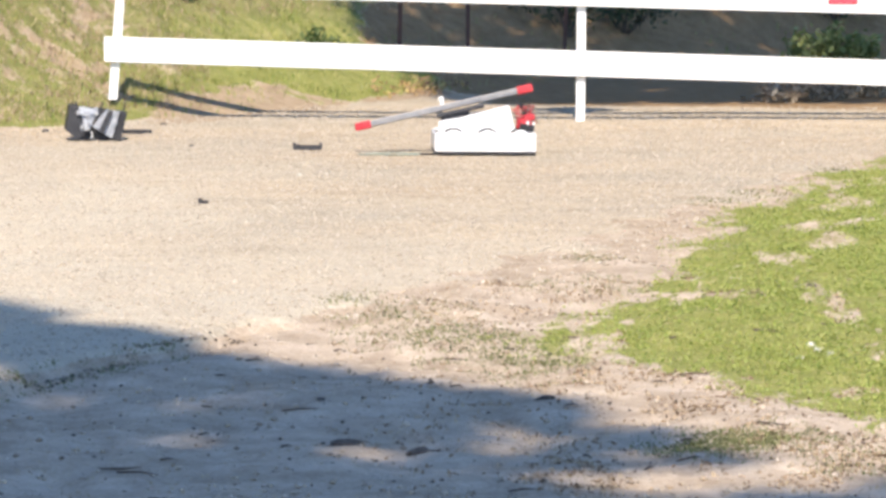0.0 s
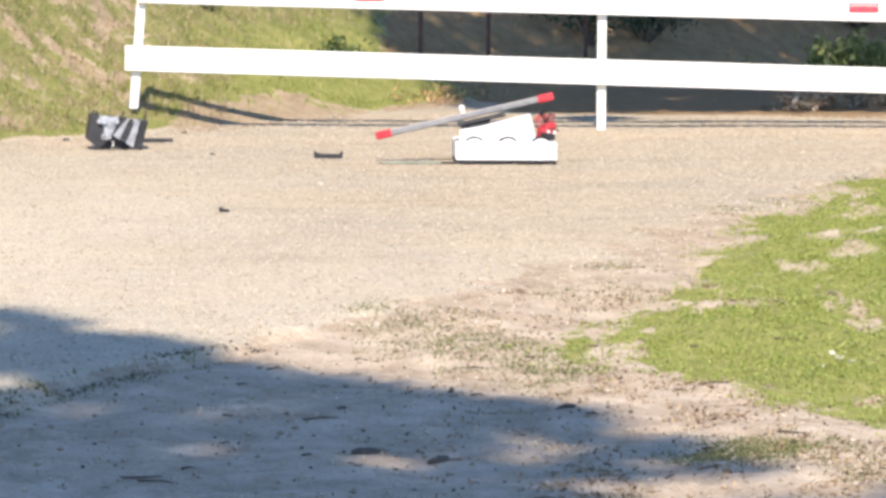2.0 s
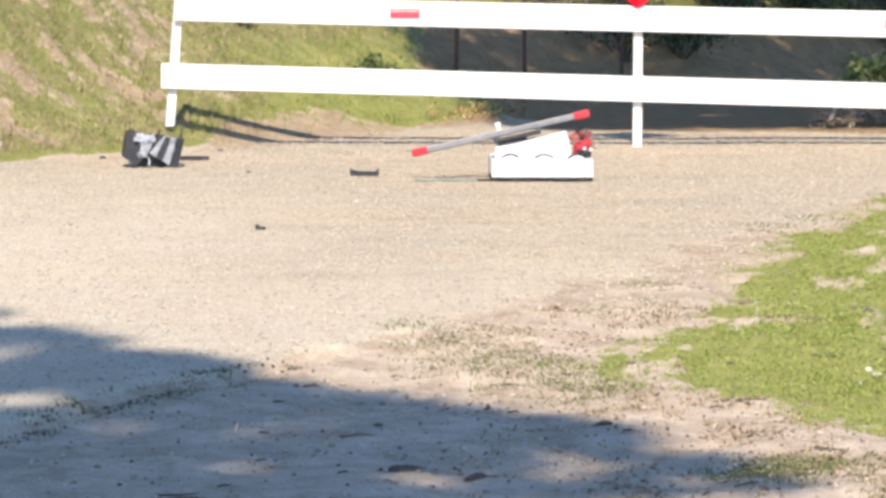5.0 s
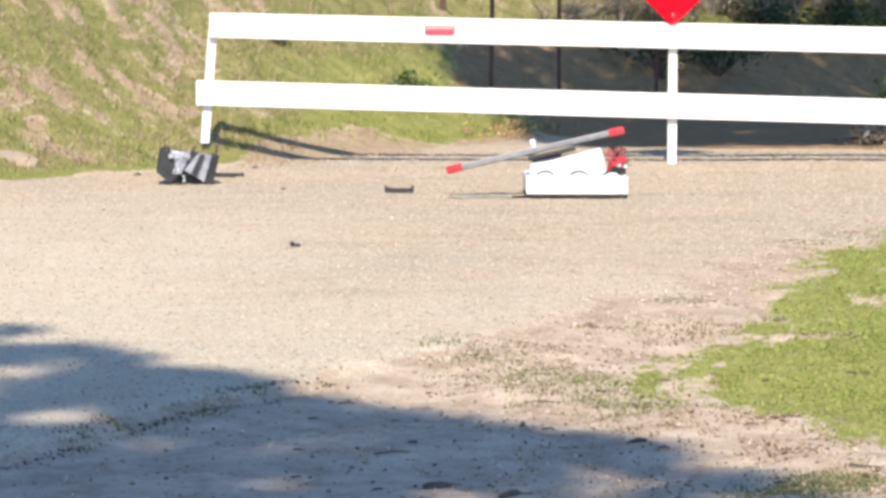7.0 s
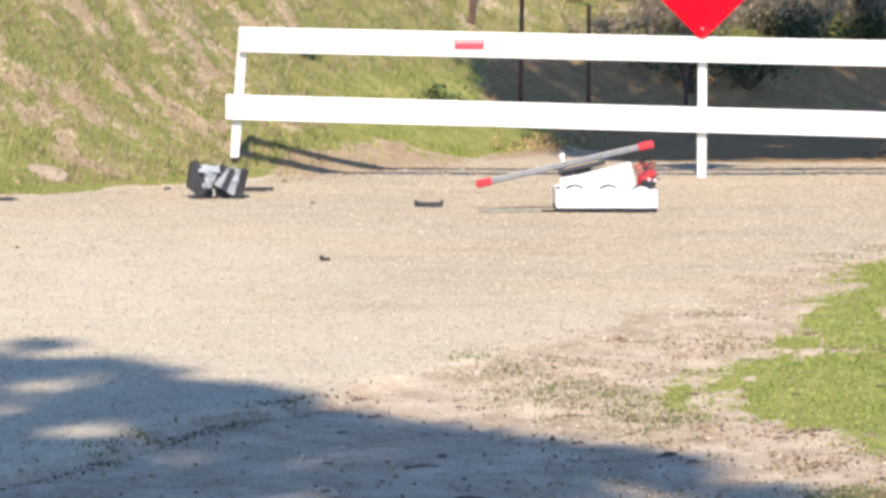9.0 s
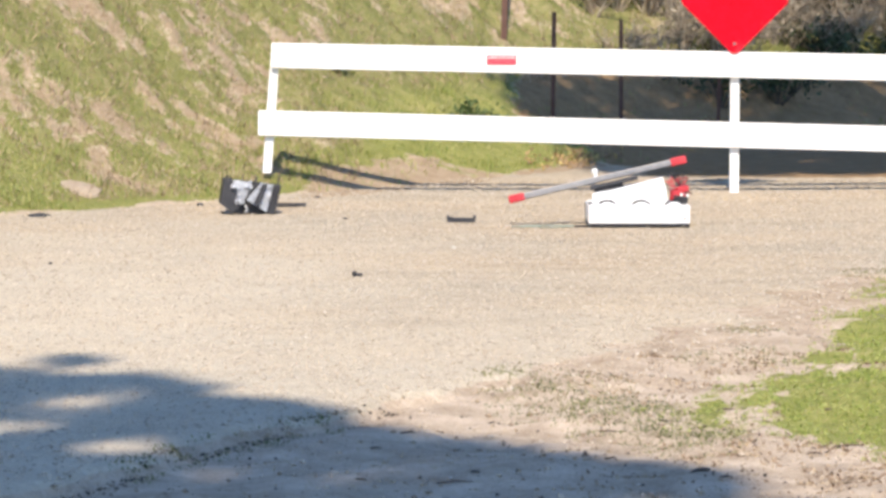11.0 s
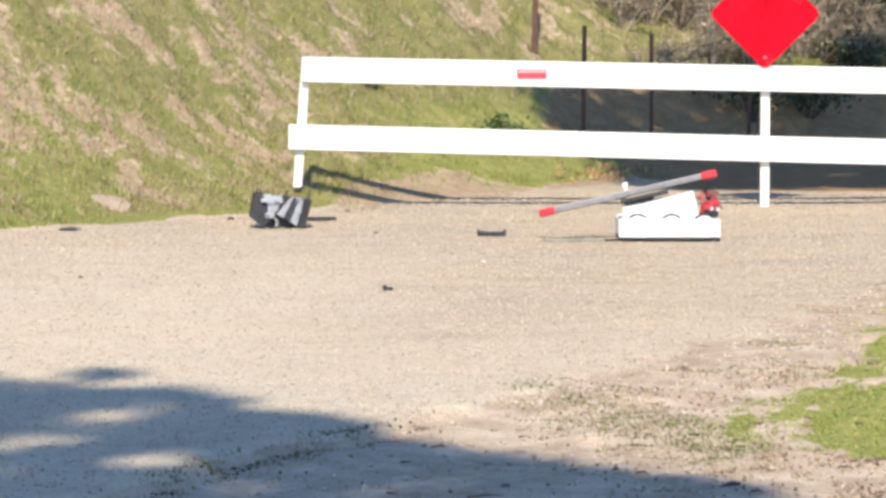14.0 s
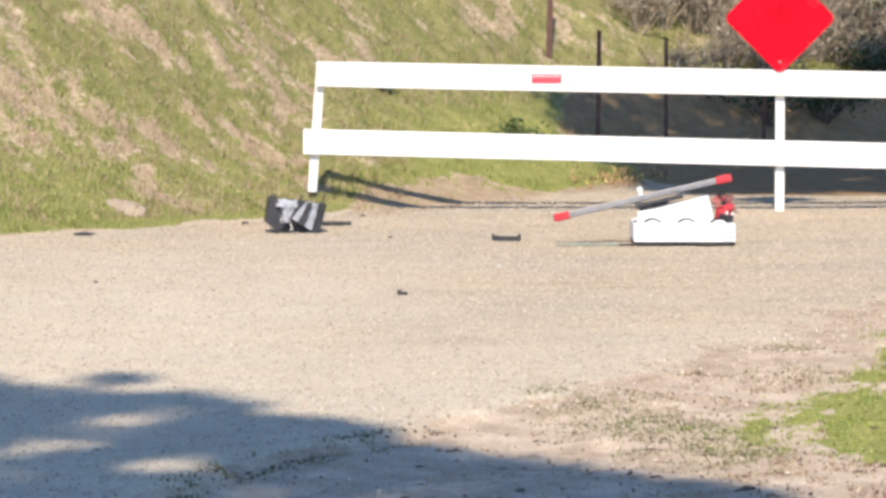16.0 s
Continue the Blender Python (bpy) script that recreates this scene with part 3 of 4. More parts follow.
# dead leaves blown against the foot of the bank
tx = 0.2 + 0.65 * RNG.random(260)
tx[:110] = 0.52 + 0.09 * RNG.normal(size=110)
ty = np.interp(tx, [p[0] for p in FOOT[1:]], [p[1] for p in FOOT[1:]]) + 0.25 + 0.16 * RNG.normal(size=260)
cv, cf = leaf_cloud(np.stack([tx, ty, land(tx, ty)[0] + 0.018], 1), 0.012, 1, 0.022)
stuff("fallen_leaves", array_mesh("fallen_leaves", cv, cf, FALLEN), "yellow and brown fallen leaves along the grass edge", "leaves")


# thin weeds and dead stalks on the dirt, in loose clumps
def clumps(spots, n, reach):
    share = np.array([p[2] ** 1.6 for p in spots])
    s = np.array(spots)[RNG.choice(len(spots), n, p=share / share.sum())]
    r = reach * s[:, 2] * RNG.random(n) ** 0.7
    a = RNG.random(n) * 6.283
    return s[:, 0] + np.cos(a) * r, s[:, 1] + np.sin(a) * r * 1.6


WEEDS = [(1.09, 11.45, 1.1), (0.98, 11.4, 0.7), (1.2, 11.5, 0.7), (0.3, 14.1, 1.3), (0.2, 14.6, 1.2), (0.45, 13.9, 0.9), (0.5, 13.5, 1.1), (0.6, 13.1, 0.8),
         (1.0, 16.4, 0.5), (0.75, 15.4, 0.4), (1.0, 15.4, 0.6), (1.68, 18.95, 0.5), (1.95, 19.4, 0.6), (0.03, 14.75, 0.3), (-0.64, 13.3, 0.3), (-0.84, 12.85, 0.4), (-0.72, 13.1, 0.35), (-0.95, 12.6, 0.35), (-1.05, 12.3, 0.35), (0.62, 13.6, 0.9), (0.68, 13.35, 0.6),
         (-0.55, 13.4, 0.3), (1.4, 11.2, 0.7), (1.3, 10.9, 0.5), (2.45, 20.7, 0.5)]
wx_, wy_ = clumps(WEEDS, 9000, 0.26)
wx2, wy2 = clumps(WEEDS[:3], 2000, 0.14)
wx_, wy_ = np.concatenate([wx_, wx2]), np.concatenate([wy_, wy2])
blades("verge_weeds", wx_, wy_, 0.005 + 0.015 * RNG.random(len(wx_)), 0.003 + 0.003 * RNG.random(len(wx_)), WEED, "sparse low green weeds rooted in the dirt", 1.2, "weed")
sx, sy = within_view(34000, 9.8, 17.5)
_, road, _, turf, *_ = land(sx, sy)
keep = (road < 0.3) & (RNG.random(len(sx)) < 0.10 + 0.9 * step(0.5, 0.62, fractal(sx * 3, sy * 2, 71, 4)))
sx, sy = sx[keep], sy[keep]
blades("verge_straw", sx, sy, 0.003 + 0.010 * RNG.random(len(sx)), 0.003 + 0.003 * RNG.random(len(sx)), STRAW, "dead grass stalks flattened on the dirt", 5.0)


# ---- trees whose shade falls on the place ----
def tree(foot, crown_points, clump, per, leaf, label, fork, girth):
    base = Vector((foot[0], foot[1], height(*foot) - 0.1))
    t = thing("tree", Matrix.Translation(base), label, "tree", "shade trees")
    top = Vector(fork) - base
    bm = bmesh.new()
    bends = [Vector((0, 0, 0)), top * 0.35 + Vector((0.12, -0.1, 0)), top * 0.7 + Vector((-0.1, 0.08, 0)), top]
    for i, (a, b) in enumerate(zip(bends, bends[1:])):
        rod(bm, a, b, girth * (1 - 0.22 * i), girth * (1 - 0.22 * (i + 1)), 14)
    part("trunk", bm, BARK, t, smooth=True)
    pts = np.asarray(crown_points) - np.array(base)
    order = RNG.permutation(len(pts))[:22]
    for k in order:
        end = Vector(pts[k])
        knee = top.lerp(end, 0.5) + Vector((0, 0, 0.35))
        bm = bmesh.new()
        rod(bm, top, knee, girth * 0.3, girth * 0.17, 8)
        rod(bm, knee, end, girth * 0.17, girth * 0.05, 8)
        part("limb", bm, BARK, t, smooth=True)
    v, f = leaf_cloud(pts, clump, per, leaf)
    crown = new("crown", array_mesh("crown", v, f, LEAF_DARK))
    crown.parent = t
    return t


# the tree over the near verge: its crown ends above an uneven line, with gaps between the boughs
GAPS = [(-0.38, 12.26, 0.15), (0.08, 11.24, 0.16), (0.46, 11.88, 0.17), (0.58, 11.55, 0.15), (0.64, 10.72, 0.2), (-1.16, 12.6, 0.16), (-1.57, 13.06, 0.13), (0.95, 10.7, 0.26),
        (0.17, 11.9, 0.11), (-0.97, 14.02, 0.11), (0.85, 11.3, 0.16)]


def fringe_at(x, y):
    return float(fractal(np.array([x * 1.3]), np.array([y * 2.5]), 97, 2)[0])


boughs = []
while len(boughs) < 2800:
    x, y = -3.6 + 5.2 * RNG.random(), 8.6 + 6.8 * RNG.random()
    rim = np.interp(x, [-3, -1.92, -1.57, -1.26, -1.0, -0.84, -0.56, -0.36, -0.07, 0.08, 0.28, 0.52, 0.66, 0.8, 1.04, 1.2, 1.4],
                    [15.5, 15.1, 14.78, 14.6, 14.48, 14.25, 13.8, 13.42, 13.45, 13.12, 12.66, 12.6, 12.3, 12.05, 11.6, 11.0, 10.3])
    rim += 0.55 * (fringe_at(2.2 * x, 3.0) - 0.5) + 0.4 * (fringe_at(6.0 * x, 9.0) - 0.5)
    fringe = RNG.random() < 0.2 and fringe_at(x, y) > 0.56
    if fringe_at(1.9 * x + 4, 0.55 * y) > 0.60 and RNG.random() < 0.8:
        continue
    if y > rim - 0.10 + (0.45 if fringe else 0.0) or any(math.hypot(x - a, (y - b) * 0.7) < r for a, b, r in GAPS):
        continue
    if x > 0.66 and RNG.random() < 0.55:
        continue
    z = 12.0 + 4.0 * RNG.random()
    boughs.append((x - SUN_SIDE * z * BACK, y - z * BACK, z))
tree((-3.4, -4.0), boughs, 0.16, 46, 0.07, "broad evergreen tree with a ragged overhanging crown", (-2.8, -3.4, 9.5), 0.34)

# the tree beyond the gate that keeps the lane in shade
x, y, lift = -0.1 + 7.8 * RNG.random(6000), 26.0 + 7.5 * RNG.random(6000), 5.0 + 3.0 * RNG.random(6000)
zt = land(x, y)[0]
keep = (y > 26.1 + 0.1 * x) & (x > np.interp(y, [26.0, 27.1, 27.5, 28.2, 29], [0.95, 0.75, 0.58, 0.05, 0.0]) + 0.08 * np.sin(7 * y)) & (zt < np.interp(x, [0.7, 1.1, 2.6, 3.2], [0.46, 0.57, 0.57, 0.75]) + 0.05 * np.sin(5 * x)) & ~((x > 2.75) & (x < 4.2) & (y < 29.2) & (RNG.random(len(x)) < 0.75))
x, y, zt, lift = x[keep], y[keep], zt[keep], lift[keep]
boughs = np.stack([x - SUN_SIDE * (lift - zt) * BACK, y - (lift - zt) * BACK, lift], 1)[:2600]
tree((8.2, 22.5), boughs, 0.24, 34, 0.075, "dense evergreen tree that shades the lane", (6.8, 22.0, 4.0), 0.3)

# ---- the barrier gate ----
GATE_AT, GATE_TURN = (1.405, 24.51), 1.29
gate = thing("barrier_gate", pose(*GATE_AT, height(*GATE_AT), 0, 0, GATE_TURN), "white-painted two-rail road barrier gate with red reflectors", "gate")
GZ0 = gate.location.z


def rail(name, left, right, low_left, low_right, deep_left, deep_right):
    """A board that sags a little towards the hinge."""
    bm = bmesh.new()
    slab(bm, [(left, low_left - GZ0), (right, low_right - GZ0), (right, low_right + deep_right - GZ0), (left, low_left + deep_left - GZ0)], 0.038, pose(0, -0.064, 0))
    bmesh.ops.bevel(bm, geom=list(bm.edges), offset=0.004, segments=2, affect="EDGES")
    return part(name, bm, WHITE, gate)


rail("top_rail", -2.69, 2.6, 0.726, 0.621, 0.145, 0.154)
rail("lower_rail", -2.766, 2.6, 0.335, 0.200, 0.145, 0.150)
part("middle_post", block(bmesh.new(), 0.052, 0.05, 0.86, pose(0, 0, 0.40 - GZ0), 0.005), WHITE, gate)
bm = bmesh.new()
slab(bm, [(-2.742, 0.115 - GZ0), (-2.692, 0.115 - GZ0), (-2.640, 0.85 - GZ0), (-2.690, 0.85 - GZ0)], 0.05, pose(0, -0.025, 0))
part("end_post", bm, WHITE, gate)
part("hinge_post", block(bmesh.new(), 0.09, 0.09, 1.15, pose(2.5, 0.025, 0.45), 0.006), WHITE, gate)
for x in (-2.68, 0.0, 2.5):
    for z in (0.70 - 0.018 * x, 0.78 - 0.018 * x, 0.30 - 0.025 * x, 0.37 - 0.025 * x):
        bm = bmesh.new()
        rod(bm, (x - (0.02 if z < 0.5 and x < -1 else 0), -0.062, z - GZ0), (x - (0.02 if z < 0.5 and x < -1 else 0), -0.069, z - GZ0), 0.007, n=8)
        part("bolt", bm, WHITE, gate)
for x in (-1.357, 1.52):
    zr = 0.750 - 0.018 * x
    r = part("reflector", block(bmesh.new(), 0.172, 0.006, 0.054, pose(x, -0.068, zr +0.000 - GZ0), 0.002), RED_PALE, gate, "red reflector with a paler upper band")
    part("band", block(bmesh.new(), 0.15, 0.003, 0.014, pose(x, -0.0725, zr +0.014 - GZ0), 0.001), PINK, r)
    for side in (-1, 1):
        bm = bmesh.new()
        rod(bm, (x + side * 0.078, -0.07, zr +0.008 - GZ0), (x + side * 0.078, -0.075, zr +0.008 - GZ0), 0.005, n=8)
        part("screw", bm, STEEL, r)

# the red diamond marker on the gate's middle post
sign = thing("marker_sign", pose(*GATE_AT, GZ0 + 0.815, 0, 0, GATE_TURN), "plain red diamond marker sign above the barrier gate", "sign")
bm = bmesh.new()
corner, outline = 0.305, []
for q in range(4):
    for k in range(6):
        a = radians(90 * q - 40 + 16 * k)
        c = Vector((math.cos(radians(90 * q)), math.sin(radians(90 * q)))) * (corner - 0.035)
        outline.append((c.x + 0.04 * math.cos(a), c.y + 0.04 * math.sin(a) + corner))
slab(bm, outline, 0.004, pose(-0.008, -0.075, 0))
part("plate", bm, RED_SIGN, sign)
for z in (0.052, 0.56):
    bm = bmesh.new()
    rod(bm, (-0.008, -0.075, z), (-0.008, -0.083, z), 0.010, 0.007, 10)
    part("bolt", bm, STEEL, sign)
part("bracket", block(bmesh.new(), 0.04, 0.012, 0.56, pose(-0.008, -0.064, 0.33), 0.003), STEEL, sign)

# ---- the fence of iron stakes on the bank ----
for x, foot, top, lean, w in ((0.075, 0.74, 1.62, 1.2, 0.042), (0.395, 0.19, 0.976, 0.6, 0.03), (0.867, 0.15, 0.905, -0.2, 0.028), (-0.36, 1.42, 1.75, 22, 0.03), (1.56, 0.12, 0.55, 1, 0.027)):
    y = up_bank(x, foot)
    z = height(x, y)
    s = thing("fence_stake", pose(x, y, z, 0, lean, 0), "rusty iron fence stake driven into the bank", "post", "fence stakes")
    tall = top - z + 0.1
    bm = bmesh.new()
    slab(bm, [(-w / 2, -0.1), (w / 2, -0.1), (w / 2, tall - 0.1), (-w / 2, tall - 0.1)], 0.006)
    part("flange", bm, RUST, s)
    bm = bmesh.new()
    block(bm, 0.006, w * 0.9, tall, pose(0, 0.006 + w * 0.45, tall / 2 - 0.1), 0.001)
    part("web", bm, RUST, s)

# ---- the fighting machine ----
RX, RY = 0.757, 21.68
bot = thing("combat_robot", pose(RX, RY, height(RX, RY) + 0.006, 0, 0, 1.5), "white armoured combat robot with a long spinning bar", "robot")
part("skid", block(bmesh.new(), 0.52, 0.42, 0.016, pose(0, 0.21, 0.010), 0.004), BLACK, bot, "black base skid")
bm = bmesh.new()
slab(bm, [(-0.26, 0.020), (0.26, 0.020), (0.257, 0.114), (-0.255, 0.118)], 0.012, pose(0, -0.004, 0, 4, 0, 0))
part("front_armour", bm, ARMOUR, bot)
for side in (-1, 1):
    bm = bmesh.new()
    block(bm, 0.012, 0.40, 0.085, pose(side * 0.256, 0.21, 0.064), 0.003)
    part("side_armour", bm, ARMOUR, bot)
part("rear_armour", block(bmesh.new(), 0.5, 0.012, 0.1, pose(0, 0.41, 0.064), 0.003), ARMOUR, bot)
part("deck", block(bmesh.new(), 0.49, 0.38, 0.01, pose(0, 0.21, 0.10), 0.002), GREY_METAL, bot)
for x in (-0.165, 0.01, 0.18):
    bm = bmesh.new()
    rod(bm, (x, 0.018, 0.073), (x, 0.048, 0.073), 0.066, n=28)
    w = part("wheel", bm, RUBBER, bot, "black rubber drive wheel")
    bm = bmesh.new()
    rod(bm, (x, 0.012, 0.073), (x, 0.05, 0.073), 0.057, n=24)
    part("rim", bm, ARMOUR, w)
bm = bmesh.new()
slab(bm, [(-0.242, 0.10), (0.155, 0.10), (0.14, 0.19), (0.122, 0.256), (0.06, 0.24), (-0.14, 0.188), (-0.238, 0.172)], 0.008, pose(0, 0.055, 0))
part("body_panel", bm, ARMOUR, bot, "white wedge-shaped side panel")
bm = bmesh.new()
slab(bm, [(-0.225, 0.105), (0.145, 0.105), (0.112, 0.235), (-0.14, 0.18), (-0.225, 0.165)], 0.2, pose(0, 0.085, 0))
part("body", bm, GREY_METAL, bot)
hub = Vector((-0.205, 0.17, 0.195))
axis = Euler((radians(-6), radians(-13), 0)).to_matrix()
up, across = axis @ Vector((0, 0, 1)), axis @ Vector((1, 0, 0))
bm = bmesh.new()
rod(bm, hub - up * 0.08, hub + up * 0.0, 0.034, 0.022, 18)
part("weapon_motor", bm, CHAR, bot)
bar = part("weapon_bar", block(bmesh.new(), 0.83, 0.05, 0.032, Matrix.Translation(hub + up * 0.04 + across * 0.005) @ axis.to_4x4(), 0.006), GREY_METAL, bot, "scuffed aluminium spinning bar with red ends")
for side in (-1, 1):
    bm = bmesh.new()
    block(bm, 0.085, 0.056, 0.042, Matrix.Translation(hub + up * 0.04 + across * (0.005 + side * 0.43)) @ axis.to_4x4(), 0.010)
    part("tip", bm, RED_PAINT, bar, "red-painted bar end")
bm = bmesh.new()
rod(bm, hub + up * 0.05, hub + up * 0.078, 0.011, n=10)
rod(bm, hub + up * 0.078, hub + up * 0.098, 0.016, 0.014, 14)
part("hub_cap", bm, WHITE_PLASTIC, bar)
part("weapon_arm", block(bmesh.new(), 0.25, 0.07, 0.022, Matrix.Translation(hub + up * 0.004 + across * 0.085) @ axis.to_4x4(), 0.004), CHAR, bot, "dark arm that carries the bar")
bm = bmesh.new()
rod(bm, hub + across * 0.02 - up * 0.02, hub + across * 0.13 - up * 0.02, 0.022, 0.018, 12)
part("gearbox", bm, CHAR, bot)
bm = bmesh.new()
rod(bm, (0.205, 0.1, 0.13), (0.205, 0.1, 0.185), 0.045, 0.04, 18)
block(bm, 0.06, 0.05, 0.03, pose(0.225, 0.09, 0.19, 0, -12, 20), 0.006)
part("red_motor", bm, RED_PAINT, bot)
bm = bmesh.new()
block(bm, 0.07, 0.06, 0.035, pose(0.215, 0.06, 0.14, 0, 8, 10), 0.006)
part("motor_mount", bm, BLACK, bot)
for k in range(12):
    a = RNG.random(4)
    wire("cable", [(0.17 + 0.01 * k, 0.1, 0.16), (0.14 + 0.1 * a[0], 0.1 + 0.05 * a[1], 0.225 + 0.06 * a[2]), (0.17 + 0.12 * a[3], 0.13, 0.22 + 0.05 * a[0]), (0.2 + 0.04 * a[1], 0.15, 0.15)],
         0.0022, WIRE_BLACK if k % 2 else RED_PAINT, bot)
for x, z in ((0.22, 0.165), (0.25, 0.16)):
    bm = bmesh.new()
    block(bm, 0.014, 0.012, 0.016, pose(x, 0.048, z), 0.003)
    part("connector", bm, WHITE_PLASTIC, bot)
for x, z in ((-0.235, 0.12), (-0.235, 0.045), (0.235, 0.045), (0.235, 0.118), (0.06, 0.09)):
    bm = bmesh.new()
    rod(bm, (x, -0.003, z), (x, -0.009, z), 0.006, n=8)
    part("bolt", bm, GREY_METAL, bot)

# ---- the torn-off metal case ----
CX, CY = -1.30, 22.6
case = thing("wrecked_case", pose(CX, CY, height(CX, CY) + 0.004, 0, 0, 8), "battered charcoal metal case with a torn silver front", "case")
for name, outline, depth, back, mat, label in (
        ("side_shell", [(-0.163, 0.056), (-0.10, 0.006), (-0.045, 0.05), (-0.10, 0.188), (-0.142, 0.188)], 0.15, 0.0, CHAR, ""),
        ("keel", [(-0.10, 0.006), (-0.045, 0.0), (-0.02, 0.03), (0.0, 0.0), (0.108, 0.0), (0.06, 0.025), (0.01, 0.075), (-0.024, 0.08), (-0.045, 0.056)], 0.14, 0.02, BLACK, "dark gutted underside"),
        ("end_shell", [(0.075, 0.012), (0.108, 0.0), (0.13, 0.0), (0.165, 0.15), (0.125, 0.155)], 0.16, -0.004, BLACK, ""),
        ("back_shell", [(-0.11, 0.02), (0.12, 0.01), (0.15, 0.148), (0.05, 0.165), (-0.12, 0.18)], 0.012, 0.14, CHAR, "")):
    bm = bmesh.new()
    slab(bm, outline, depth, pose(0, back, 0))
    part(name, bm, mat, case, label)


def crumpled(bm, corners, nx, nz, amount, seed):
    """A dented sheet between four corners, with folds."""
    a, b, c, d = (Vector(p) for p in corners)
    normal = (b - a).cross(d - a).normalized()
    grid = []
    for j in range(nz + 1):
        for i in range(nx + 1):
            u, v = i / nx, j / nz
            p = a.lerp(b, u).lerp(d.lerp(c, u), v)
            w = noise.noise(Vector((u * 3.1 + seed, v * 2.7, seed))) + 0.5 * noise.noise(Vector((u * 7 + seed, v * 6, 2 * seed)))
            grid.append(bm.verts.new(p + normal * amount * w))
    for j in range(nz):
        for i in range(nx):
            k = j * (nx + 1) + i
            bm.faces.new((grid[k], grid[k + 1], grid[k + nx + 2], grid[k + nx + 1]))
    made = bmesh.ops.solidify(bm, geom=list(bm.faces), thickness=0.004)
    return bm


part("torn_front", crumpled(bmesh.new(), [(-0.085, -0.008, 0.052), (-0.04, -0.03, 0.058), (-0.005, -0.014, 0.150), (-0.088, -0.002, 0.142)], 8, 8, 0.022, 1.7), SILVER, case, "crumpled bright sheet metal")
part("folded_flap", crumpled(bmesh.new(), [(-0.108, -0.016, 0.136), (0.008, -0.024, 0.142), (0.006, 0.014, 0.178), (-0.104, 0.02, 0.184)], 9, 5, 0.014, 4.2), SILVER, case, "folded flap of grey sheet metal")
striped = part("striped_panel", crumpled(bmesh.new(), [(-0.026, -0.03, 0.078), (0.082, -0.012, 0.012), (0.128, 0.004, 0.155), (0.055, -0.008, 0.170)], 8, 8, 0.008, 9.1), SILVER, case, "bent silver panel with a dark stripe")
bm = bmesh.new()
slab(bm, [(0.012, 0.058), (0.040, 0.040), (0.090, 0.160), (0.063, 0.166)], 0.004, pose(0, -0.036, 0, 0, 0, 6))
part("stripe", bm, CHAR, striped)
for x, dz, lean in ((-0.13, 0.03, 15), (-0.10, 0.025, -25), (0.155, 0.02, 10), (0.03, 0.015, 30)):
    part("shard", block(bmesh.new(), 0.008, 0.01, 0.05, pose(x, 0.05, 0.175 + dz / 3, 0, lean, 0), 0.002), BLACK, case)
wire("cable", [(-0.03, -0.01, 0.05), (-0.022, -0.02, 0.03), (-0.03, -0.015, 0.006)], 0.003, WHITE_PLASTIC, case)


# ---- scattered wreckage ----
def on_ground(x, y, lift=0.0, turn=0.0):
    return pose(x, y, height(x, y) + lift, 0, 0, turn)


piece = thing("metal_bar", on_ground(-1.135, 23.2, 0.012, 0), "short dark metal bar beside the wrecked case", "metal bar")
part("flat", block(bmesh.new(), 0.17, 0.03, 0.014, pose(0.02, 0, 0.0), 0.003), BLACK, piece)
part("flange", block(bmesh.new(), 0.17, 0.005, 0.018, pose(0.02, 0.0165, 0.003), 0.002), BLACK, piece)

piece = thing("bracket", on_ground(-0.165, 22.02, 0.003, 0), "dark channel bracket with raised ends on the gravel", "bracket")
bm = bmesh.new()
slab(bm, [(-0.075, 0.002), (0.075, 0.002), (0.078, 0.036), (0.068, 0.038), (0.062, 0.026), (-0.042, 0.026), (-0.048, 0.034), (-0.056, 0.028), (-0.066, 0.038), (-0.075, 0.036)], 0.012)
part("face", bm, CHAR, piece)
part("foot", block(bmesh.new(), 0.145, 0.04, 0.006, pose(0, 0.028, 0.006), 0.001), CHAR, piece)
for x in (-0.068, 0.068):
    part("lug", block(bmesh.new(), 0.012, 0.04, 0.034, pose(x, 0.028, 0.02), 0.002), BLACK, piece)

piece = thing("broken_clip", on_ground(-0.60, 18.72, 0.0, 12), "small black broken plastic clip on the gravel", "debris")
bm = bmesh.new()
slab(bm, [(-0.022, 0.0), (0.022, 0.0), (0.020, 0.014), (-0.006, 0.013), (-0.010, 0.024), (-0.022, 0.022)], 0.02)
part("clip", bm, BLACK, piece)

piece = thing("bent_rod", on_ground(0.0, 21.65, 0.0, 0), "thin bent greenish rod with a dark end", "rod")
wire("shaft", [(0.10, 0.02, 0.008), (0.2, -0.02, 0.012), (0.3, 0.0, 0.007), (0.42, 0.02, 0.010)], 0.004, GREEN_STRIP, piece)
wire("grip", [(0.42, 0.02, 0.010), (0.50, 0.03, 0.012)], 0.006, BLACK, piece, "dark rod end")
wire("second_strand", [(0.14, 0.10, 0.006), (0.28, 0.12, 0.010), (0.46, 0.09, 0.008)], 0.003, GREEN_STRIP, piece)


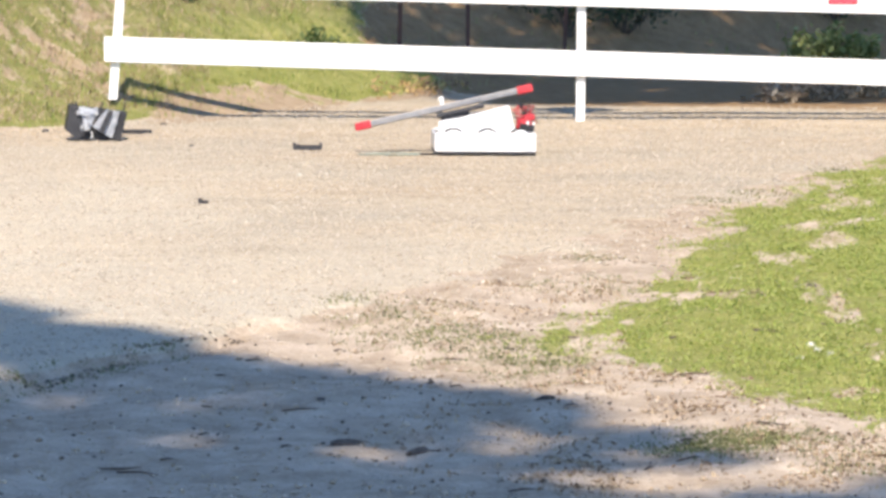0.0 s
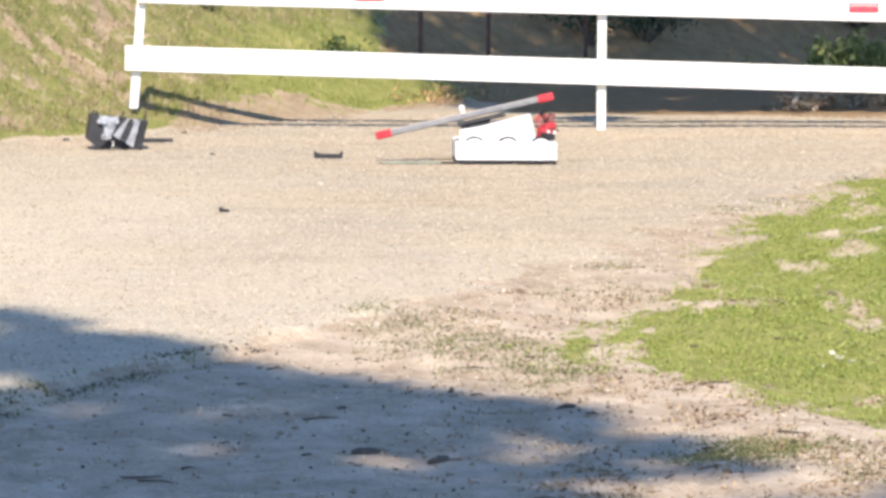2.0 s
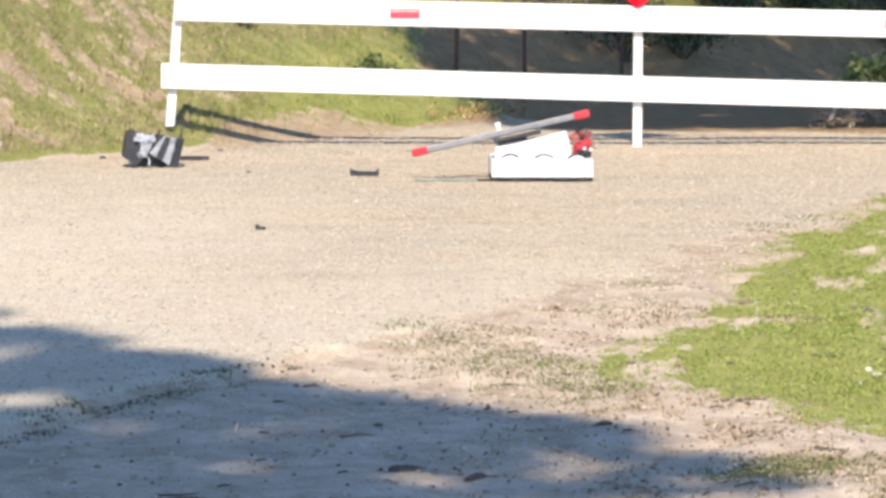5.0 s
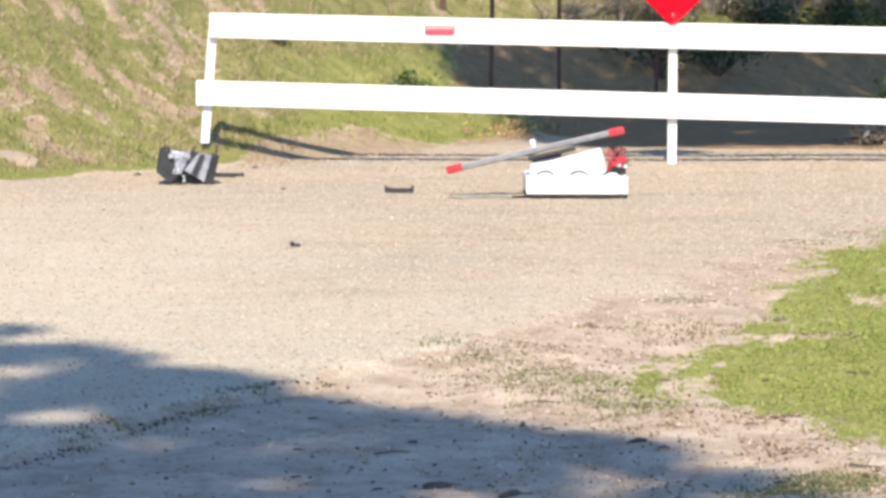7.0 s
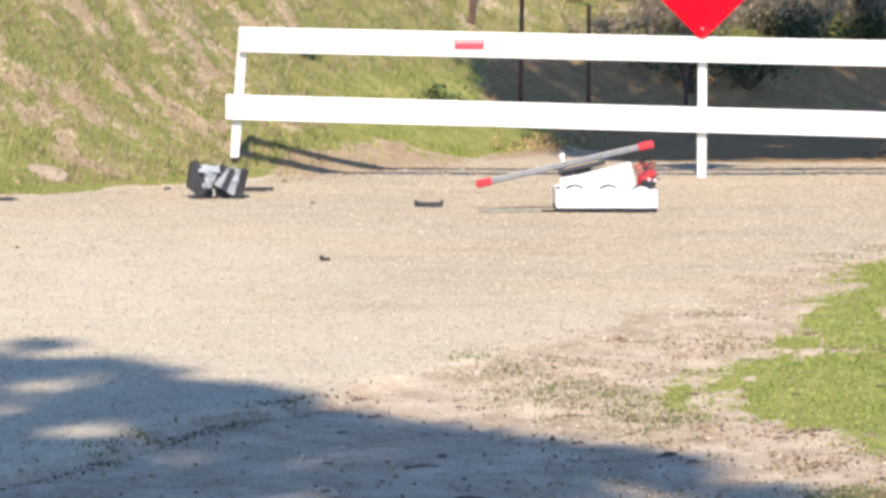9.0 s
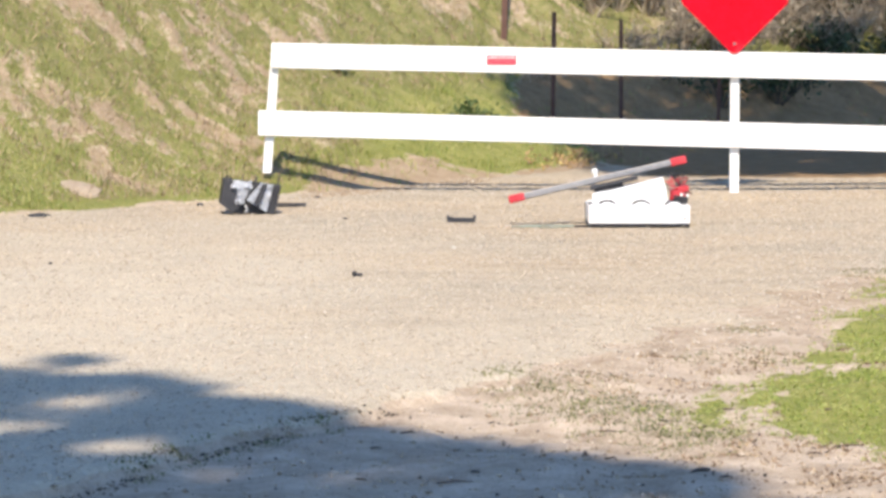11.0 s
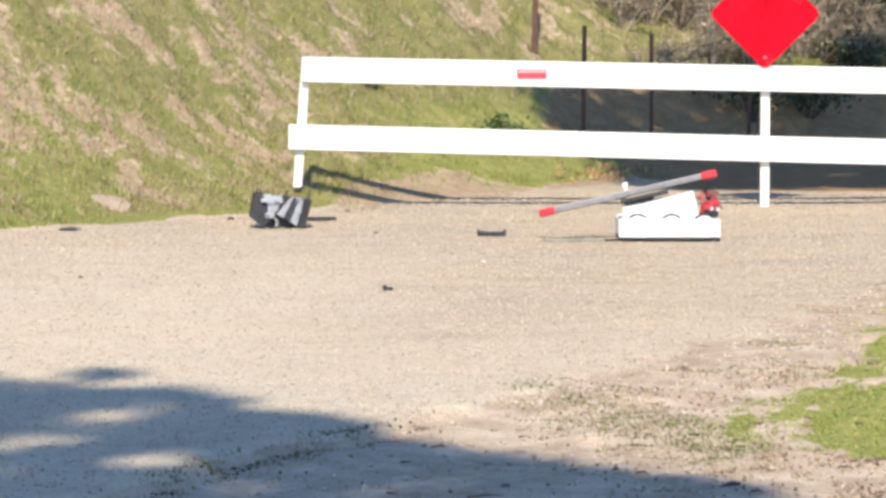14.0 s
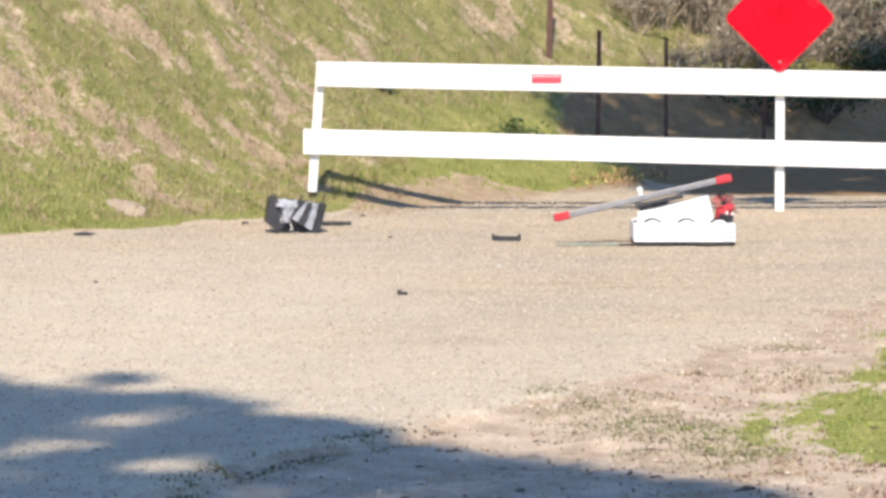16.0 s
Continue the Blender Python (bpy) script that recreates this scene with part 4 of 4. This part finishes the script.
def lump(name, x, y, sx, sy, sz, mat, label, category, seed, group="", turn=0):
    bm = bmesh.new()
    bmesh.ops.create_icosphere(bm, subdivisions=2, radius=1.0)
    for v in bm.verts:
        k = 1 + 0.35 * noise.noise(v.co * 1.6 + Vector((seed, 0, seed)))
        v.co = Vector((v.co.x * sx * k, v.co.y * sy * k, max(v.co.z, -0.35) * sz * k))
    ob = part(name, bm, mat)
    slope = Vector((height(x - 0.06, y) - height(x + 0.06, y), height(x, y - 0.06) - height(x, y + 0.06), 0.12))
    ob.matrix_world = Matrix.Translation((x, y, height(x, y) + sz * 0.1)) @ slope.to_track_quat("Z", "Y").to_matrix().to_4x4() @ pose(0, 0, 0, 0, 0, turn)
    return tagged(ob, label, category, group)


lump("rock", -2.27, 23.16, 0.13, 0.10, 0.022, STONE, "flat pale stone half sunk in the grassy bank", "rock", 3.1, turn=-20)
lump("plank_piece", -2.42, 22.42, 0.11, 0.06, 0.012, CHAR, "thin dark flat scrap at the edge of the road", "scrap", 5.0)
for i, (x, y, s, mat) in enumerate(((-0.19, 20.35, 0.010, PETAL), (-0.78, 22.3, 0.011, BLACK), (0.08, 17.3, 0.007, STONE), (-2.04, 19.35, 0.011, CHAR), (-1.0, 24.0, 0.012, CHAR), (-1.62, 23.3, 0.02, CHAR))):
    lump("stone", x, y, s * 1.3, s, s * 0.8, mat, "small loose stone lying on the gravel", "stone", 7.7 + i, "loose stones")
for i, (x, y) in enumerate(((1.46, 13.40), (1.49, 13.48), (1.56, 13.55), (1.59, 13.48), (1.54, 13.62))):
    lump("paper_scrap", x, y, 0.019, 0.014, 0.012, PETAL, "crumpled white scrap lying in the grass", "litter", 2.3 + i, "white scraps")
for i, (x, y, s) in enumerate(((1.60, 15.15, 0.014), (1.72, 15.2, 0.018), (0.02, 11.45, 0.03), (0.22, 11.3, 0.028), (-0.05, 12.3, 0.014), (0.62, 12.4, 0.02))):
    lump("clod", x, y, s * 1.7, s, s * 0.5, BARK, "dark clod of earth on the dirt verge", "clod", 1.9 + i, "dark clods")


# twigs on the shaded dirt
def twig(x, y, length, turn):
    k1, k2, split = RNG.normal() * 0.12 * length, RNG.normal() * 0.12 * length, -0.2 + 0.4 * RNG.random()
    knee = (length * split, k1, 0.005 + 0.004 * RNG.random())
    t = part("twig", rod(bmesh.new(), (-length / 2, 0, 0.004), knee, 0.0035, 0.003, 6), TWIG)
    t.matrix_world = on_ground(x, y, 0.0, turn)
    tagged(t, "thin dead twig lying on the dirt", "twig", "fallen twigs")
    part("tip", rod(bmesh.new(), knee, (length / 2, k2, 0.004), 0.003, 0.0012, 6), TWIG, t)


for k in range(48):
    y = 10.1 + 4.2 * RNG.random()
    x = (RNG.random() * 2 - 1) * 0.13 * y
    if beside(KERB, np.array([x]), np.array([y]))[0][0] < -0.05:
        twig(x, y, 0.03 + 0.09 * RNG.random() ** 2, RNG.normal() * 40)


# ---- plants on the bank and beyond the gate ----
def shrub(x, y, w, h, leaves, leaf, mat, label, stems=9, twiggy=0.0, category="shrub"):
    z = height(x, y)
    s = thing("shrub", pose(x, y, z), label, category)
    tips = []
    bm = bmesh.new()
    for k in range(stems):
        a, r = RNG.random() * 6.283, RNG.random() ** 0.6
        tip = Vector((math.cos(a) * r * w, math.sin(a) * r * w * 0.7, h * (0.55 + 0.45 * RNG.random()) * (1 - 0.4 * r)))
        knee = tip * 0.5 + Vector((RNG.normal() * 0.04 * w, RNG.normal() * 0.04 * w, 0.1 * h))
        rod(bm, (0, 0, -0.05), knee, 0.006, 0.004, 5)
        rod(bm, knee, tip, 0.004, 0.0015, 5)
        tips += [tip, knee.lerp(tip, 0.5), knee]
        if twiggy:
            for q in range(8):
                b0 = knee.lerp(tip, RNG.random())
                rod(bm, b0, b0 + Vector((RNG.normal() * 0.25 * w, RNG.normal() * 0.2 * w, abs(RNG.normal()) * 0.25 * h)), 0.0034, 0.0013, 4)
    part("woody_frame", bm, BRUSH if twiggy else BARK, s)
    if leaves:
        v, f = leaf_cloud(np.array([tuple(t) for t in tips]), 0.16 * w + 0.05, max(1, leaves // len(tips)), leaf)
        crown = new("foliage", array_mesh("foliage", v, f, mat))
        crown.parent = s
    return s


shrub(-1.02, 26.95, 0.14, 0.10, 160, 0.02, LEAF_MID, "low grey-green weed on the bank", 7)
shrub(-0.12, 27.1, 0.2, 0.2, 260, 0.03, LEAF_MID, "leafy green shrub at the edge of the shade")
# added shrubs: dark filler that stands in for the lane's plain shade
for k in range(6):
    x = 1.5 + 2.6 * k / 5 + RNG.normal() * 0.1
    shrub(x, up_bank(x, 0.25 + 0.25 * RNG.random()), 0.36, 0.3 + 0.15 * RNG.random(), 500, 0.026, LEAF_DARK, "dark evergreen shrub added to fill the shade of a tree", 12)
for x, y, tall in ((3.08, 28.0, 0.40), (3.28, 28.1, 0.52), (3.52, 28.0, 0.44)):
    shrub(x, y, 0.2, tall, 420, 0.034, LEAF_PALE, "pale green leafy bush in broken sunlight", 10)
for k in range(7):
    x = 2.75 + 0.12 * k
    shrub(x, 26.3 + 0.1 * k + 0.2 * RNG.random(), 0.24, 0.10 + 0.02 * k, 90, 0.03, BRUSH, "low heap of dead branches and dry leaves", 12, 1.0, "brush")
for k in range(140):
    x = 0.62 + 4.2 * RNG.random()
    foot = 0.5 + 0.85 * RNG.random() + (0.2 if x < 0.95 else 0.0)
    shrub(x, up_bank(x, foot), 0.34, 0.28 + 0.25 * RNG.random(), 130, 0.018, BRUSH, "leafless grey-brown brush on the bank", 15, 1.0, "brush")
for k in range(5):
    x = 2.55 + 0.5 * k
    shrub(x, up_bank(x, 0.75), 0.42, 0.75, 1100, 0.038, LEAF_DARK, "tall dark green bush beside dry brush", 14)
